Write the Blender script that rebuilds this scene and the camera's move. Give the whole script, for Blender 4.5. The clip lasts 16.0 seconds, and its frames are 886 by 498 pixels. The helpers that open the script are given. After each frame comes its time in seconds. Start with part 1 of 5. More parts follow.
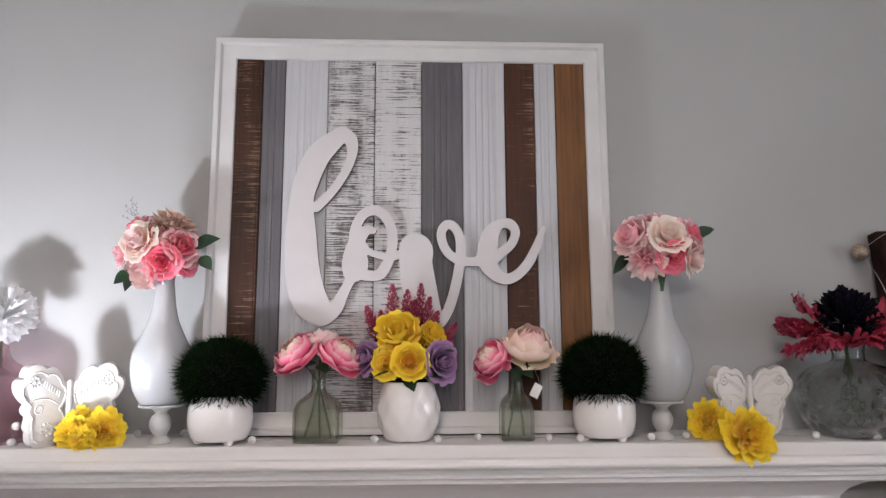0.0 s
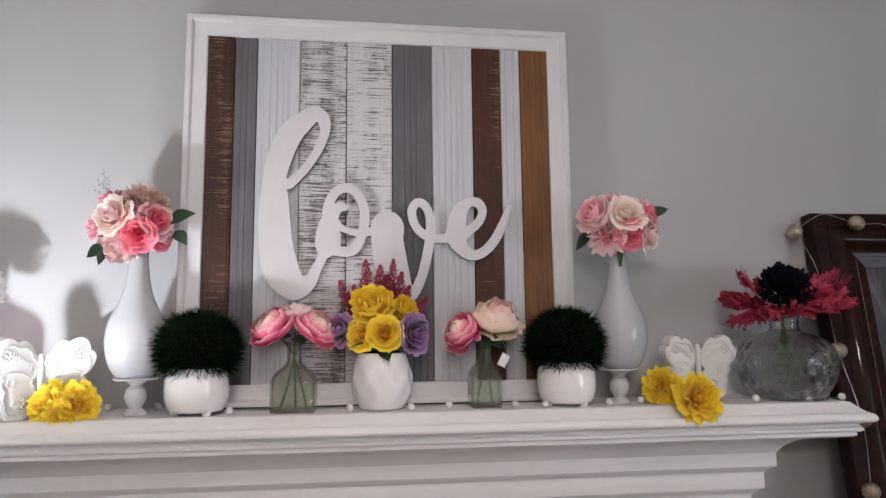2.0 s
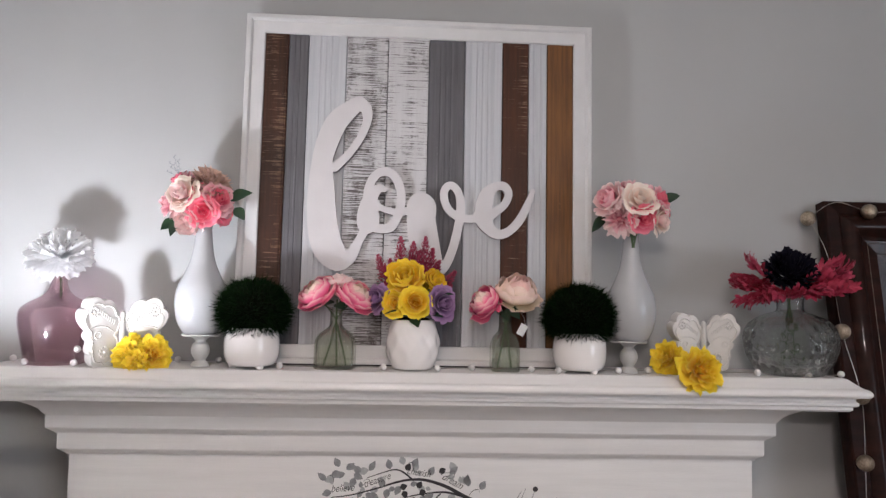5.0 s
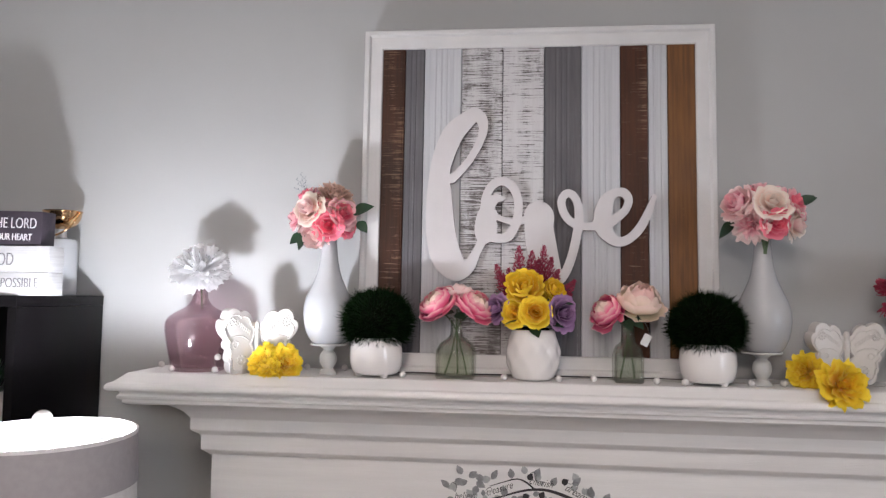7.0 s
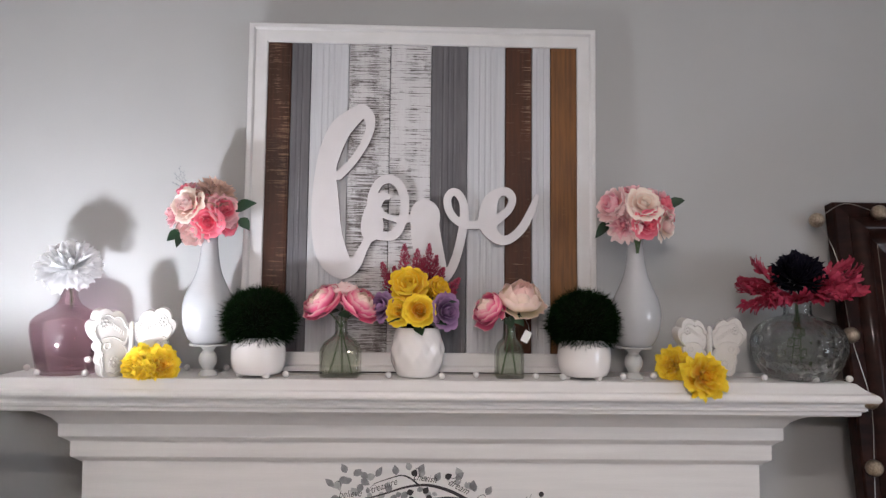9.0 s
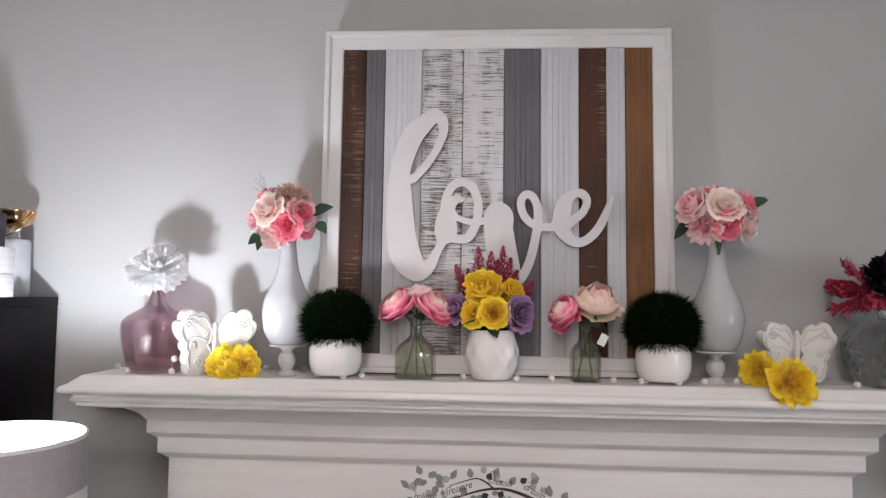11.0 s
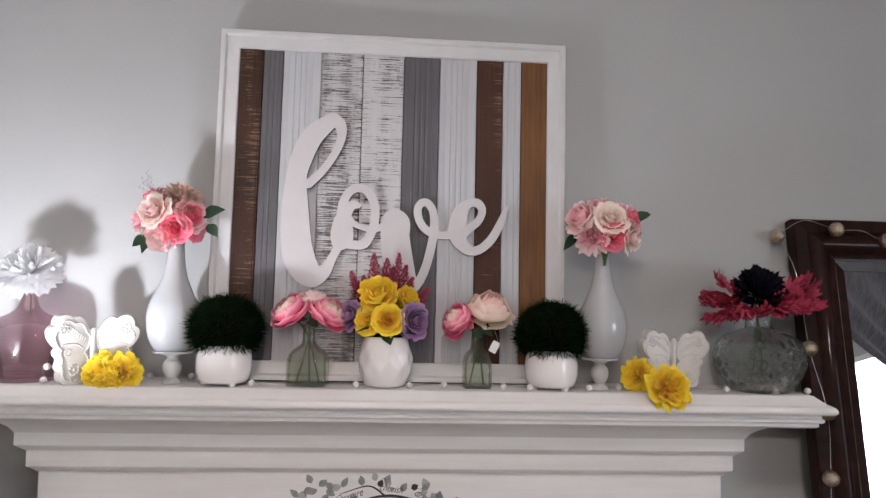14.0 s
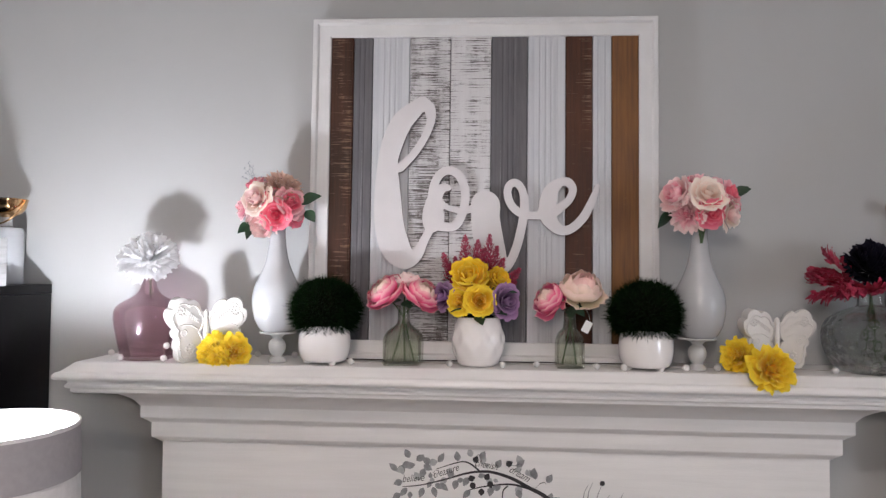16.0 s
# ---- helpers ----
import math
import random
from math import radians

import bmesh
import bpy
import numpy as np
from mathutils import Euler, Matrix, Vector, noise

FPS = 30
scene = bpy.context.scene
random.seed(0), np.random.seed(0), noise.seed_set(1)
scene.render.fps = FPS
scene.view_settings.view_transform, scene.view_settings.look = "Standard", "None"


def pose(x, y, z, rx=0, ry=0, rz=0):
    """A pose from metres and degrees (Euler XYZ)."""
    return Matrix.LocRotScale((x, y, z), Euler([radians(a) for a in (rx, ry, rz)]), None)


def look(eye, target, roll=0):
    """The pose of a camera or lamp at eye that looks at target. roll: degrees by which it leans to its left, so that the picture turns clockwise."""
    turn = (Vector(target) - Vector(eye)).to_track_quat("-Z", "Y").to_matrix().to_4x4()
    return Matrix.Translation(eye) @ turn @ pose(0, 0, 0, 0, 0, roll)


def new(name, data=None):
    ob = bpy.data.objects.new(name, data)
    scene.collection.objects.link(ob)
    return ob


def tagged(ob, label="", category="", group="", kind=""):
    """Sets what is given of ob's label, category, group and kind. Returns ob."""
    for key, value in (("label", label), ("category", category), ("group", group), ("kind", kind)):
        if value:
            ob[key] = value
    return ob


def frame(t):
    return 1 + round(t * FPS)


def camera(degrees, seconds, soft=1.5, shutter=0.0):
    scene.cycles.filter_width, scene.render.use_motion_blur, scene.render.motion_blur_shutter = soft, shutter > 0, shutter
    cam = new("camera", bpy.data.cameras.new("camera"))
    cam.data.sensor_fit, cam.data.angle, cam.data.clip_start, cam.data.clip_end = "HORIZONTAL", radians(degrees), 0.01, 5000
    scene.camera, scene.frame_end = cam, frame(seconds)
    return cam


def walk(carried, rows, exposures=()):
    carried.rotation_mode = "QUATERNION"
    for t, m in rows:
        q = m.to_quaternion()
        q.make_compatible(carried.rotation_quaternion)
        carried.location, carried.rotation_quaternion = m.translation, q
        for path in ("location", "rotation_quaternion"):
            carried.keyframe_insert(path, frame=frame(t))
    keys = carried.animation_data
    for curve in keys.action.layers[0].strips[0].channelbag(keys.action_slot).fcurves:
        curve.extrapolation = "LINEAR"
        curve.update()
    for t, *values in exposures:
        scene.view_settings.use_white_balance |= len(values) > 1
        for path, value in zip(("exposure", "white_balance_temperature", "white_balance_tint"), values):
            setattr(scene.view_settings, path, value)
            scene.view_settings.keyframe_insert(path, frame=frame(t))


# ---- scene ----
cam = camera(64.5, 16.0, soft=1.38)
PATH = [
    (0, (0.026, 0.034, 1.537), (0.076, 2.018, 1.788), -0.3),
    (0.5, (0.013, 0.025, 1.534), (0.119, 2.008, 1.774), 0.1),
    (1, (-0.005, 0.022, 1.536), (0.135, 2.007, 1.735), -0.1),
    (1.5, (-0.025, 0.007, 1.537), (0.153, 1.988, 1.742), -0.1),
    (2, (-0.046, -0.01, 1.51), (0.191, 1.965, 1.726), -0.6),
    (2.5, (-0.051, -0.029, 1.52), (0.191, 1.943, 1.743), 0.2),
    (3, (-0.038, -0.053, 1.523), (0.146, 1.928, 1.73), 1.1),
    (3.2, (-0.029, -0.064, 1.539), (0.116, 1.924, 1.707), 1.9),
    (5.3, (0.015, -0.184, 1.505), (0.053, 1.811, 1.631), 0.5),
    (5.5, (0.036, -0.197, 1.531), (0.041, 1.8, 1.642), 0.1),
    (6, (-0.015, -0.193, 1.533), (-0.125, 1.798, 1.678), 0.2),
    (6.5, (-0.031, -0.18, 1.534), (-0.279, 1.8, 1.68), 0.5),
    (7, (-0.022, -0.166, 1.53), (-0.253, 1.816, 1.66), 0.7),
    (7.5, (-0.012, -0.164, 1.533), (-0.149, 1.828, 1.656), 0.3),
    (8, (0.01, -0.166, 1.54), (-0.01, 1.831, 1.652), 0.4),
    (8.2, (0.021, -0.166, 1.554), (0.048, 1.832, 1.645), 0.5),
    (10.3, (0.032, -0.163, 1.53), (-0.001, 1.832, 1.666), 0.8),
    (10.5, (0.026, -0.164, 1.536), (-0.051, 1.831, 1.657), 0.6),
    (11, (0.007, -0.166, 1.532), (-0.149, 1.824, 1.662), 0.6),
    (11.5, (-0.005, -0.167, 1.537), (-0.211, 1.818, 1.674), 0.3),
    (12, (-0.018, -0.174, 1.54), (-0.222, 1.811, 1.674), 0.6),
    (12.5, (-0.019, -0.176, 1.546), (-0.144, 1.816, 1.679), 0.8),
    (13, (-0.009, -0.175, 1.546), (-0.045, 1.821, 1.679), 0.6),
    (13.5, (0.007, -0.173, 1.549), (0.062, 1.821, 1.685), 0.6),
    (14, (0.025, -0.169, 1.541), (0.14, 1.823, 1.683), 1.2),
    (14.5, (0.017, -0.163, 1.542), (0.094, 1.831, 1.677), 1.1),
    (15, (0.018, -0.165, 1.551), (0.013, 1.832, 1.661), 0.4),
    (15.5, (0.023, -0.181, 1.542), (-0.077, 1.813, 1.67), 0.9),
    (16, (0.035, -0.184, 1.557), (-0.12, 1.809, 1.619), 0.5),
]
walk(cam, [(t, look(eye, target, roll)) for t, eye, target, roll in PATH], [(0.0, 0.0, 6290, 15), (16.0, 0.0, 6290, 15)])

# ---- world, sun, large lights ----
world = bpy.data.worlds.new("world")
scene.world = world
world.use_nodes = True
wn = world.node_tree
sky = wn.nodes.new("ShaderNodeTexSky")
sky.sky_type, sky.sun_disc = "NISHITA", False
sky.sun_elevation, sky.sun_rotation = radians(28), radians(80)
wn.links.new(sky.outputs[0], wn.nodes["Background"].inputs[0])
wn.nodes["Background"].inputs[1].default_value = 0.12
sun = new("sun", bpy.data.lights.new("sun", "SUN"))
sun.data.energy, sun.data.angle, sun.data.color = 1.0, radians(10), (1.0, 0.95, 0.88)
sun.matrix_world = look((30, -4, 18), (0, 0, 1))

LAMP = (-0.757, 0.85, 1.270)          # the bulb in the shade of the floor lamp
bulb_light = new("bulb_light", bpy.data.lights.new("bulb_light", "POINT"))
bulb_light.data.energy, bulb_light.data.shadow_soft_size, bulb_light.data.color = 27, 0.022, (0.93, 0.97, 1.0)
bulb_light.location = LAMP
BULBS = ((-0.36, -1.70, 2.20), (-0.16, -1.70, 2.20))     # the two bulbs of the ceiling light
for at in BULBS:
    ceiling_bulb = new("ceiling_bulb", bpy.data.lights.new("ceiling_bulb", "POINT"))
    ceiling_bulb.data.energy, ceiling_bulb.data.shadow_soft_size, ceiling_bulb.data.color = 35, 0.04, (1.0, 0.89, 0.80)
    ceiling_bulb.location = at
shelf_fill = new("shelf_fill", bpy.data.lights.new("shelf_fill", "SPOT"))       # unseen fill added at the ceiling before the mantel, brightens the shelf
shelf_fill.data.energy, shelf_fill.data.shadow_soft_size, shelf_fill.data.color = 115, 0.05, (1.0, 0.88, 0.79)
shelf_fill.data.spot_size, shelf_fill.data.spot_blend = radians(148), 0.85
shelf_fill.matrix_world = look((0.0, -0.45, 2.893), (0.0, -0.40, 0))
window_glow = new("window_glow", bpy.data.lights.new("window_glow", "AREA"))
window_glow.data.energy, window_glow.data.shape = 38, "RECTANGLE"
window_glow.data.size, window_glow.data.size_y = 1.5, 1.3
window_glow.data.color = (0.86, 0.93, 1.0)
window_glow.matrix_world = look((3.18, -1.7, 1.5), (0, -1.3, 1.4))


# ---- materials ----
def mat(name, base, second=None, rough=0.6, metal=0.0, scale=8.0, stretch=(1, 1, 1), bump=0.0, bump_scale=120.0, coat=0.0, rnd=0.0, sheen=0.0, detail=6.0):
    """A surface whose colour drifts between two tones, with fine relief; rnd: how far single objects differ in brightness."""
    m = bpy.data.materials.new(name)
    m.use_nodes = True
    t = m.node_tree
    b = t.nodes["Principled BSDF"]
    b.inputs["Roughness"].default_value, b.inputs["Metallic"].default_value = rough, metal
    b.inputs["Coat Weight"].default_value, b.inputs["Coat Roughness"].default_value = coat, 0.06
    b.inputs["Sheen Weight"].default_value = sheen
    co = t.nodes.new("ShaderNodeTexCoord")
    mp = t.nodes.new("ShaderNodeMapping")
    mp.inputs["Scale"].default_value = stretch
    t.links.new(co.outputs["Object"], mp.inputs[0])
    nz = t.nodes.new("ShaderNodeTexNoise")
    nz.inputs["Scale"].default_value, nz.inputs["Detail"].default_value = scale, detail
    t.links.new(mp.outputs[0], nz.inputs["Vector"])
    mix = t.nodes.new("ShaderNodeMix")
    mix.data_type = "RGBA"
    mix.inputs[6].default_value = (*base, 1)
    mix.inputs[7].default_value = (*(second or [min(1, c * 0.88) for c in base]), 1)
    ramp = t.nodes.new("ShaderNodeMapRange")
    ramp.inputs[1].default_value, ramp.inputs[2].default_value = 0.35, 0.65
    t.links.new(nz.outputs[0], ramp.inputs[0])
    t.links.new(ramp.outputs[0], mix.inputs[0])
    out = mix.outputs[2]
    if rnd:
        info = t.nodes.new("ShaderNodeObjectInfo")
        hsv = t.nodes.new("ShaderNodeHueSaturation")
        mr = t.nodes.new("ShaderNodeMapRange")
        mr.inputs[3].default_value, mr.inputs[4].default_value = 1 - rnd, 1 + rnd
        t.links.new(info.outputs["Random"], mr.inputs[0])
        t.links.new(mr.outputs[0], hsv.inputs["Value"])
        t.links.new(out, hsv.inputs["Color"])
        out = hsv.outputs[0]
    t.links.new(out, b.inputs["Base Color"])
    if bump:
        nb = t.nodes.new("ShaderNodeTexNoise")
        nb.inputs["Scale"].default_value, nb.inputs["Detail"].default_value = bump_scale, 4
        t.links.new(mp.outputs[0], nb.inputs["Vector"])
        bp = t.nodes.new("ShaderNodeBump")
        bp.inputs["Strength"].default_value, bp.inputs["Distance"].default_value = bump, 0.002
        t.links.new(nb.outputs[0], bp.inputs["Height"])
        t.links.new(bp.outputs[0], b.inputs["Normal"])
    return m


def petal_mat(name, base, edge, start=0.25, end=0.95, rough=0.6, thinness=0.24):
    """Petal cloth: one colour at the foot, another at the rim, with fine veins."""
    m = mat(name, base, None, rough, scale=60, bump=0.25, bump_scale=260, rnd=0.09, sheen=0.15)
    t = m.node_tree
    b = t.nodes["Principled BSDF"]
    uv = t.nodes.new("ShaderNodeUVMap")
    sep = t.nodes.new("ShaderNodeSeparateXYZ")
    t.links.new(uv.outputs[0], sep.inputs[0])
    mr = t.nodes.new("ShaderNodeMapRange")
    mr.interpolation_type = "SMOOTHSTEP"
    mr.inputs[1].default_value, mr.inputs[2].default_value = start, end
    t.links.new(sep.outputs[1], mr.inputs[0])
    mix = t.nodes.new("ShaderNodeMix")
    mix.data_type = "RGBA"
    old = b.inputs["Base Color"].links[0].from_socket
    t.links.new(mr.outputs[0], mix.inputs[0])
    t.links.new(old, mix.inputs[6])
    mix.inputs[7].default_value = (*edge, 1)
    t.links.new(mix.outputs[2], b.inputs["Base Color"])
    thin, both = t.nodes.new("ShaderNodeBsdfTranslucent"), t.nodes.new("ShaderNodeMixShader")
    t.links.new(mix.outputs[2], thin.inputs[0])
    both.inputs[0].default_value = thinness
    t.links.new(b.outputs[0], both.inputs[1])
    t.links.new(thin.outputs[0], both.inputs[2])
    t.links.new(both.outputs[0], t.nodes["Material Output"].inputs[0])
    return m


def thin_glass(name, tint, gloss=0.03):
    """A clear wall of glass that lets light pass with its tint; the slant of the view drives the gloss."""
    m = bpy.data.materials.new(name)
    m.use_nodes = True
    t = m.node_tree
    t.nodes.remove(t.nodes["Principled BSDF"])
    tr, gl = t.nodes.new("ShaderNodeBsdfTransparent"), t.nodes.new("ShaderNodeBsdfGlossy")
    tr.inputs[0].default_value = (*tint, 1)
    gl.inputs["Roughness"].default_value = gloss
    lw, mx = t.nodes.new("ShaderNodeLayerWeight"), t.nodes.new("ShaderNodeMixShader")
    pw, ma = t.nodes.new("ShaderNodeMath"), t.nodes.new("ShaderNodeMath")
    pw.operation, pw.inputs[1].default_value = "POWER", 4.0
    ma.operation, ma.inputs[1].default_value, ma.inputs[2].default_value = "MULTIPLY_ADD", 0.30, 0.035
    t.links.new(lw.outputs["Facing"], pw.inputs[0])
    t.links.new(pw.outputs[0], ma.inputs[0])
    t.links.new(ma.outputs[0], mx.inputs[0])
    t.links.new(tr.outputs[0], mx.inputs[1])
    t.links.new(gl.outputs[0], mx.inputs[2])
    t.links.new(mx.outputs[0], t.nodes["Material Output"].inputs[0])
    return m


def clear_glass(name, tint, share=0.3, ior=1.45, gloss=0.02):
    """Thick glass: most of it lets light straight through with its tint, the rest bends it."""
    m = thin_glass(name, tint, gloss)
    t = m.node_tree
    out = t.nodes["Material Output"].inputs[0]
    thin = out.links[0].from_socket
    bend, both = t.nodes.new("ShaderNodeBsdfGlass"), t.nodes.new("ShaderNodeMixShader")
    bend.inputs["Color"].default_value = (*tint, 1)
    bend.inputs["IOR"].default_value, bend.inputs["Roughness"].default_value = ior, gloss
    both.inputs[0].default_value = share
    t.links.new(thin, both.inputs[1])
    t.links.new(bend.outputs[0], both.inputs[2])
    t.links.new(both.outputs[0], out)
    return m


def glow(name, colour, strength):
    m = bpy.data.materials.new(name)
    m.use_nodes = True
    b = m.node_tree.nodes["Principled BSDF"]
    b.inputs["Emission Color"].default_value, b.inputs["Emission Strength"].default_value = (*colour, 1), strength
    return m


def scratched(name, base, mark, lines, amount, along=(22.0, 1.0, 400.0), patch=7.0, weight=0.55, rough=0.6, grain=None):
    """Painted or stained board with short saw marks across it, gathered in patches."""
    m = mat(name, base, grain, rough, scale=14, stretch=(9, 1, 0.6), bump=0.3, bump_scale=60, rnd=0.0)
    t = m.node_tree
    b = t.nodes["Principled BSDF"]
    old = b.inputs["Base Color"].links[0].from_socket
    co = [n for n in t.nodes if n.bl_idname == "ShaderNodeTexCoord"][0]
    mp = t.nodes.new("ShaderNodeMapping")
    mp.inputs["Scale"].default_value = along
    t.links.new(co.outputs["Object"], mp.inputs[0])
    n1, n2, n3 = (t.nodes.new("ShaderNodeTexNoise") for _ in range(3))
    n1.inputs["Scale"].default_value, n1.inputs["Detail"].default_value, n1.inputs["Roughness"].default_value = lines, 3, 0.65
    t.links.new(mp.outputs[0], n1.inputs["Vector"])
    mp2 = t.nodes.new("ShaderNodeMapping")
    mp2.inputs["Scale"].default_value = (3.2, 1, 1)
    t.links.new(co.outputs["Object"], mp2.inputs[0])
    n2.inputs["Scale"].default_value, n2.inputs["Detail"].default_value = patch, 3
    t.links.new(mp2.outputs[0], n2.inputs["Vector"])
    n3.inputs["Scale"].default_value, n3.inputs["Detail"].default_value = 150, 2
    t.links.new(co.outputs["Object"], n3.inputs["Vector"])
    add = t.nodes.new("ShaderNodeMath")
    add.operation = "MULTIPLY_ADD"
    add.inputs[1].default_value = weight
    t.links.new(n2.outputs[0], add.inputs[0])
    t.links.new(n1.outputs[0], add.inputs[2])
    add2 = t.nodes.new("ShaderNodeMath")
    add2.operation = "MULTIPLY_ADD"
    add2.inputs[1].default_value = 0.18
    t.links.new(n3.outputs[0], add2.inputs[0])
    t.links.new(add.outputs[0], add2.inputs[2])
    mr = t.nodes.new("ShaderNodeMapRange")
    mr.inputs[1].default_value, mr.inputs[2].default_value = 1.0 - amount, 1.09 - amount
    t.links.new(add2.outputs[0], mr.inputs[0])
    mix = t.nodes.new("ShaderNodeMix")
    mix.data_type = "RGBA"
    mix.inputs[7].default_value = (*mark, 1)
    t.links.new(mr.outputs[0], mix.inputs[0])
    t.links.new(old, mix.inputs[6])
    t.links.new(mix.outputs[2], b.inputs["Base Color"])
    return m


WALL = mat("wall_paint", (0.408, 0.412, 0.408), (0.388, 0.392, 0.388), 0.75, scale=2.5, bump=0.12, bump_scale=300)
CEIL = mat("ceiling_paint", (0.62, 0.615, 0.60), None, 0.85, scale=2)
FLOOR = mat("floor_wood", (0.16, 0.10, 0.06), (0.10, 0.06, 0.035), 0.45, scale=6, stretch=(1, 8, 1), bump=0.2)
TRIM = mat("trim_paint", (0.76, 0.75, 0.74), (0.715, 0.705, 0.695), 0.36, scale=7, stretch=(0.7, 5, 11), bump=0.14, bump_scale=60)
FRAME_WHITE = mat("frame_paint", (0.581, 0.5768, 0.5727), (0.5395, 0.5353, 0.5312), 0.5, scale=14, bump=0.15, bump_scale=160)
LETTER = mat("letter_paint", (0.5412, 0.5207, 0.5248), (0.5166, 0.4961, 0.5002), 0.55, scale=20, bump=0.1, bump_scale=240)
EDGE_BROWN = mat("letter_edge", (0.23, 0.19, 0.18), None, 0.7, scale=60)
PLANK_BROWN = scratched("stained_board_dark", (0.046, 0.0135, 0.0055), (0.16, 0.095, 0.058), 1.0, -0.055, along=(14.0, 1.0, 380.0), patch=5.0, weight=0.75, rough=0.42, grain=(0.024, 0.0075, 0.0035))
PLANK_UMBER = scratched("stained_board_umber", (0.064, 0.018, 0.0058), (0.20, 0.13, 0.085), 1.0, -0.105, along=(13.0, 1.0, 380.0), patch=4.0, weight=0.75, rough=0.45, grain=(0.036, 0.0105, 0.0042))
PLANK_WARM = scratched("stained_board_warm", (0.176, 0.076, 0.0224), (0.216, 0.112, 0.048), 1.0, -0.06, rough=0.45, grain=(0.104, 0.044, 0.016))
PLANK_GRAY = scratched("grey_board", (0.1107, 0.1066, 0.1148), (0.164, 0.1599, 0.1681), 1.0, -0.02, along=(160.0, 1.0, 1.5), rough=0.5, grain=(0.0861, 0.082, 0.08856))
PLANK_WHITE = mat("white_board", (0.4592, 0.4674, 0.4838), (0.41, 0.4182, 0.4387), 0.5, scale=6, stretch=(40, 1, 0.7), bump=0.2, bump_scale=40)
PLANK_WASH = scratched("whitewashed_board", (0.504, 0.4956, 0.4998), (0.084, 0.0714, 0.0672), 1.0, 0.226, along=(15.0, 1.0, 520.0), patch=7.0, weight=0.42, grain=(0.4452, 0.4368, 0.441))
PLANK_WASH2 = scratched("whitewashed_board_light", (0.5208, 0.5124, 0.5166), (0.084, 0.0714, 0.0672), 1.0, 0.150, along=(11.0, 1.0, 420.0), patch=8.0, weight=0.45, grain=(0.4704, 0.462, 0.4662))
BACKING = mat("dark_backing", (0.03, 0.026, 0.024), None, 0.8)
CERAMIC = mat("glazed_white", (0.80, 0.775, 0.76), (0.77, 0.745, 0.725), 0.13, scale=12, coat=0.5)
PORCELAIN = mat("vase_white", (0.42, 0.43, 0.44), (0.385, 0.395, 0.405), 0.22, scale=10, coat=0.4)
BISQUE = mat("butterfly_glaze", (0.60, 0.58, 0.555), (0.56, 0.54, 0.515), 0.42, scale=18, coat=0.12, bump=0.1)
STAND = mat("stand_paint", (0.45, 0.45, 0.435), (0.42, 0.42, 0.405), 0.45, scale=16, bump=0.1)
GRASS = mat("artificial_grass", (0.0060, 0.0165, 0.0045), (0.0022, 0.0070, 0.0020), 0.8, scale=60)
LEAF = mat("leaf_green", (0.022, 0.060, 0.024), (0.012, 0.038, 0.018), 0.5, scale=50, bump=0.2)
STEM = mat("stem_green", (0.07, 0.12, 0.045), (0.045, 0.09, 0.03), 0.55, scale=40)
SPRIG = mat("sprig_grey", (0.22, 0.24, 0.25), None, 0.6)
SPIKE = mat("astilbe_pink", (0.42, 0.045, 0.10), (0.26, 0.025, 0.06), 0.65, scale=90)
MAGENTA = mat("magenta_foliage", (0.52, 0.045, 0.105), (0.30, 0.018, 0.045), 0.65, scale=45, bump=0.4, bump_scale=200)
GLASS = clear_glass("clear_bottle_glass", (0.945, 0.952, 0.915), 0.40)
PANE = thin_glass("window_pane", (0.97, 0.98, 0.97))
PINK_GLASS = clear_glass("rose_bottle_glass", (0.955, 0.875, 0.90), 0.35)
JAR_GLASS = clear_glass("embossed_glass", (0.972, 0.976, 0.972), 0.80)
BLACK = mat("black_lacquer", (0.005, 0.0045, 0.005), (0.0035, 0.003, 0.0035), 0.33, scale=9, bump=0.05)
BLACK.node_tree.nodes["Principled BSDF"].inputs["Specular IOR Level"].default_value = 0.08
ESPRESSO = mat("mirror_frame_wood", (0.024, 0.0075, 0.005), (0.010, 0.0032, 0.0022), 0.5, scale=8, stretch=(6, 6, 0.8), coat=0.14, bump=0.12, bump_scale=50)
MIRROR = bpy.data.materials.new("mirror_silver")
MIRROR.use_nodes = True
MIRROR.node_tree.nodes["Principled BSDF"].inputs["Metallic"].default_value = 1
MIRROR.node_tree.nodes["Principled BSDF"].inputs["Roughness"].default_value = 0.015
MIRROR.node_tree.nodes["Principled BSDF"].inputs["Base Color"].default_value = (0.88, 0.9, 0.9, 1)
GOLD = mat("glitter_gold", (0.58, 0.48, 0.36), (0.36, 0.29, 0.22), 0.34, 1.0, scale=260, bump=0.9, bump_scale=420)
BRASS = mat("polished_brass", (0.72, 0.46, 0.24), (0.62, 0.38, 0.19), 0.16, 1.0, scale=8)
GILT = mat("worn_gilt", (0.13, 0.10, 0.075), (0.07, 0.05, 0.04), 0.5, 0.3, scale=60)
WIRE = mat("silver_wire", (0.55, 0.52, 0.48), None, 0.35, 0.8)
BEAD = mat("white_bead", (0.697, 0.68, 0.663), (0.629, 0.612, 0.595), 0.5, scale=40)
SHADE_GREY = mat("shade_grey_linen", (0.32, 0.30, 0.31), (0.295, 0.277, 0.287), 0.85, scale=90, bump=0.12, bump_scale=500)
SHADE_WHITE = mat("shade_white_linen", (0.648, 0.63, 0.621), (0.594, 0.576, 0.567), 0.85, scale=80, bump=0.3, bump_scale=400)
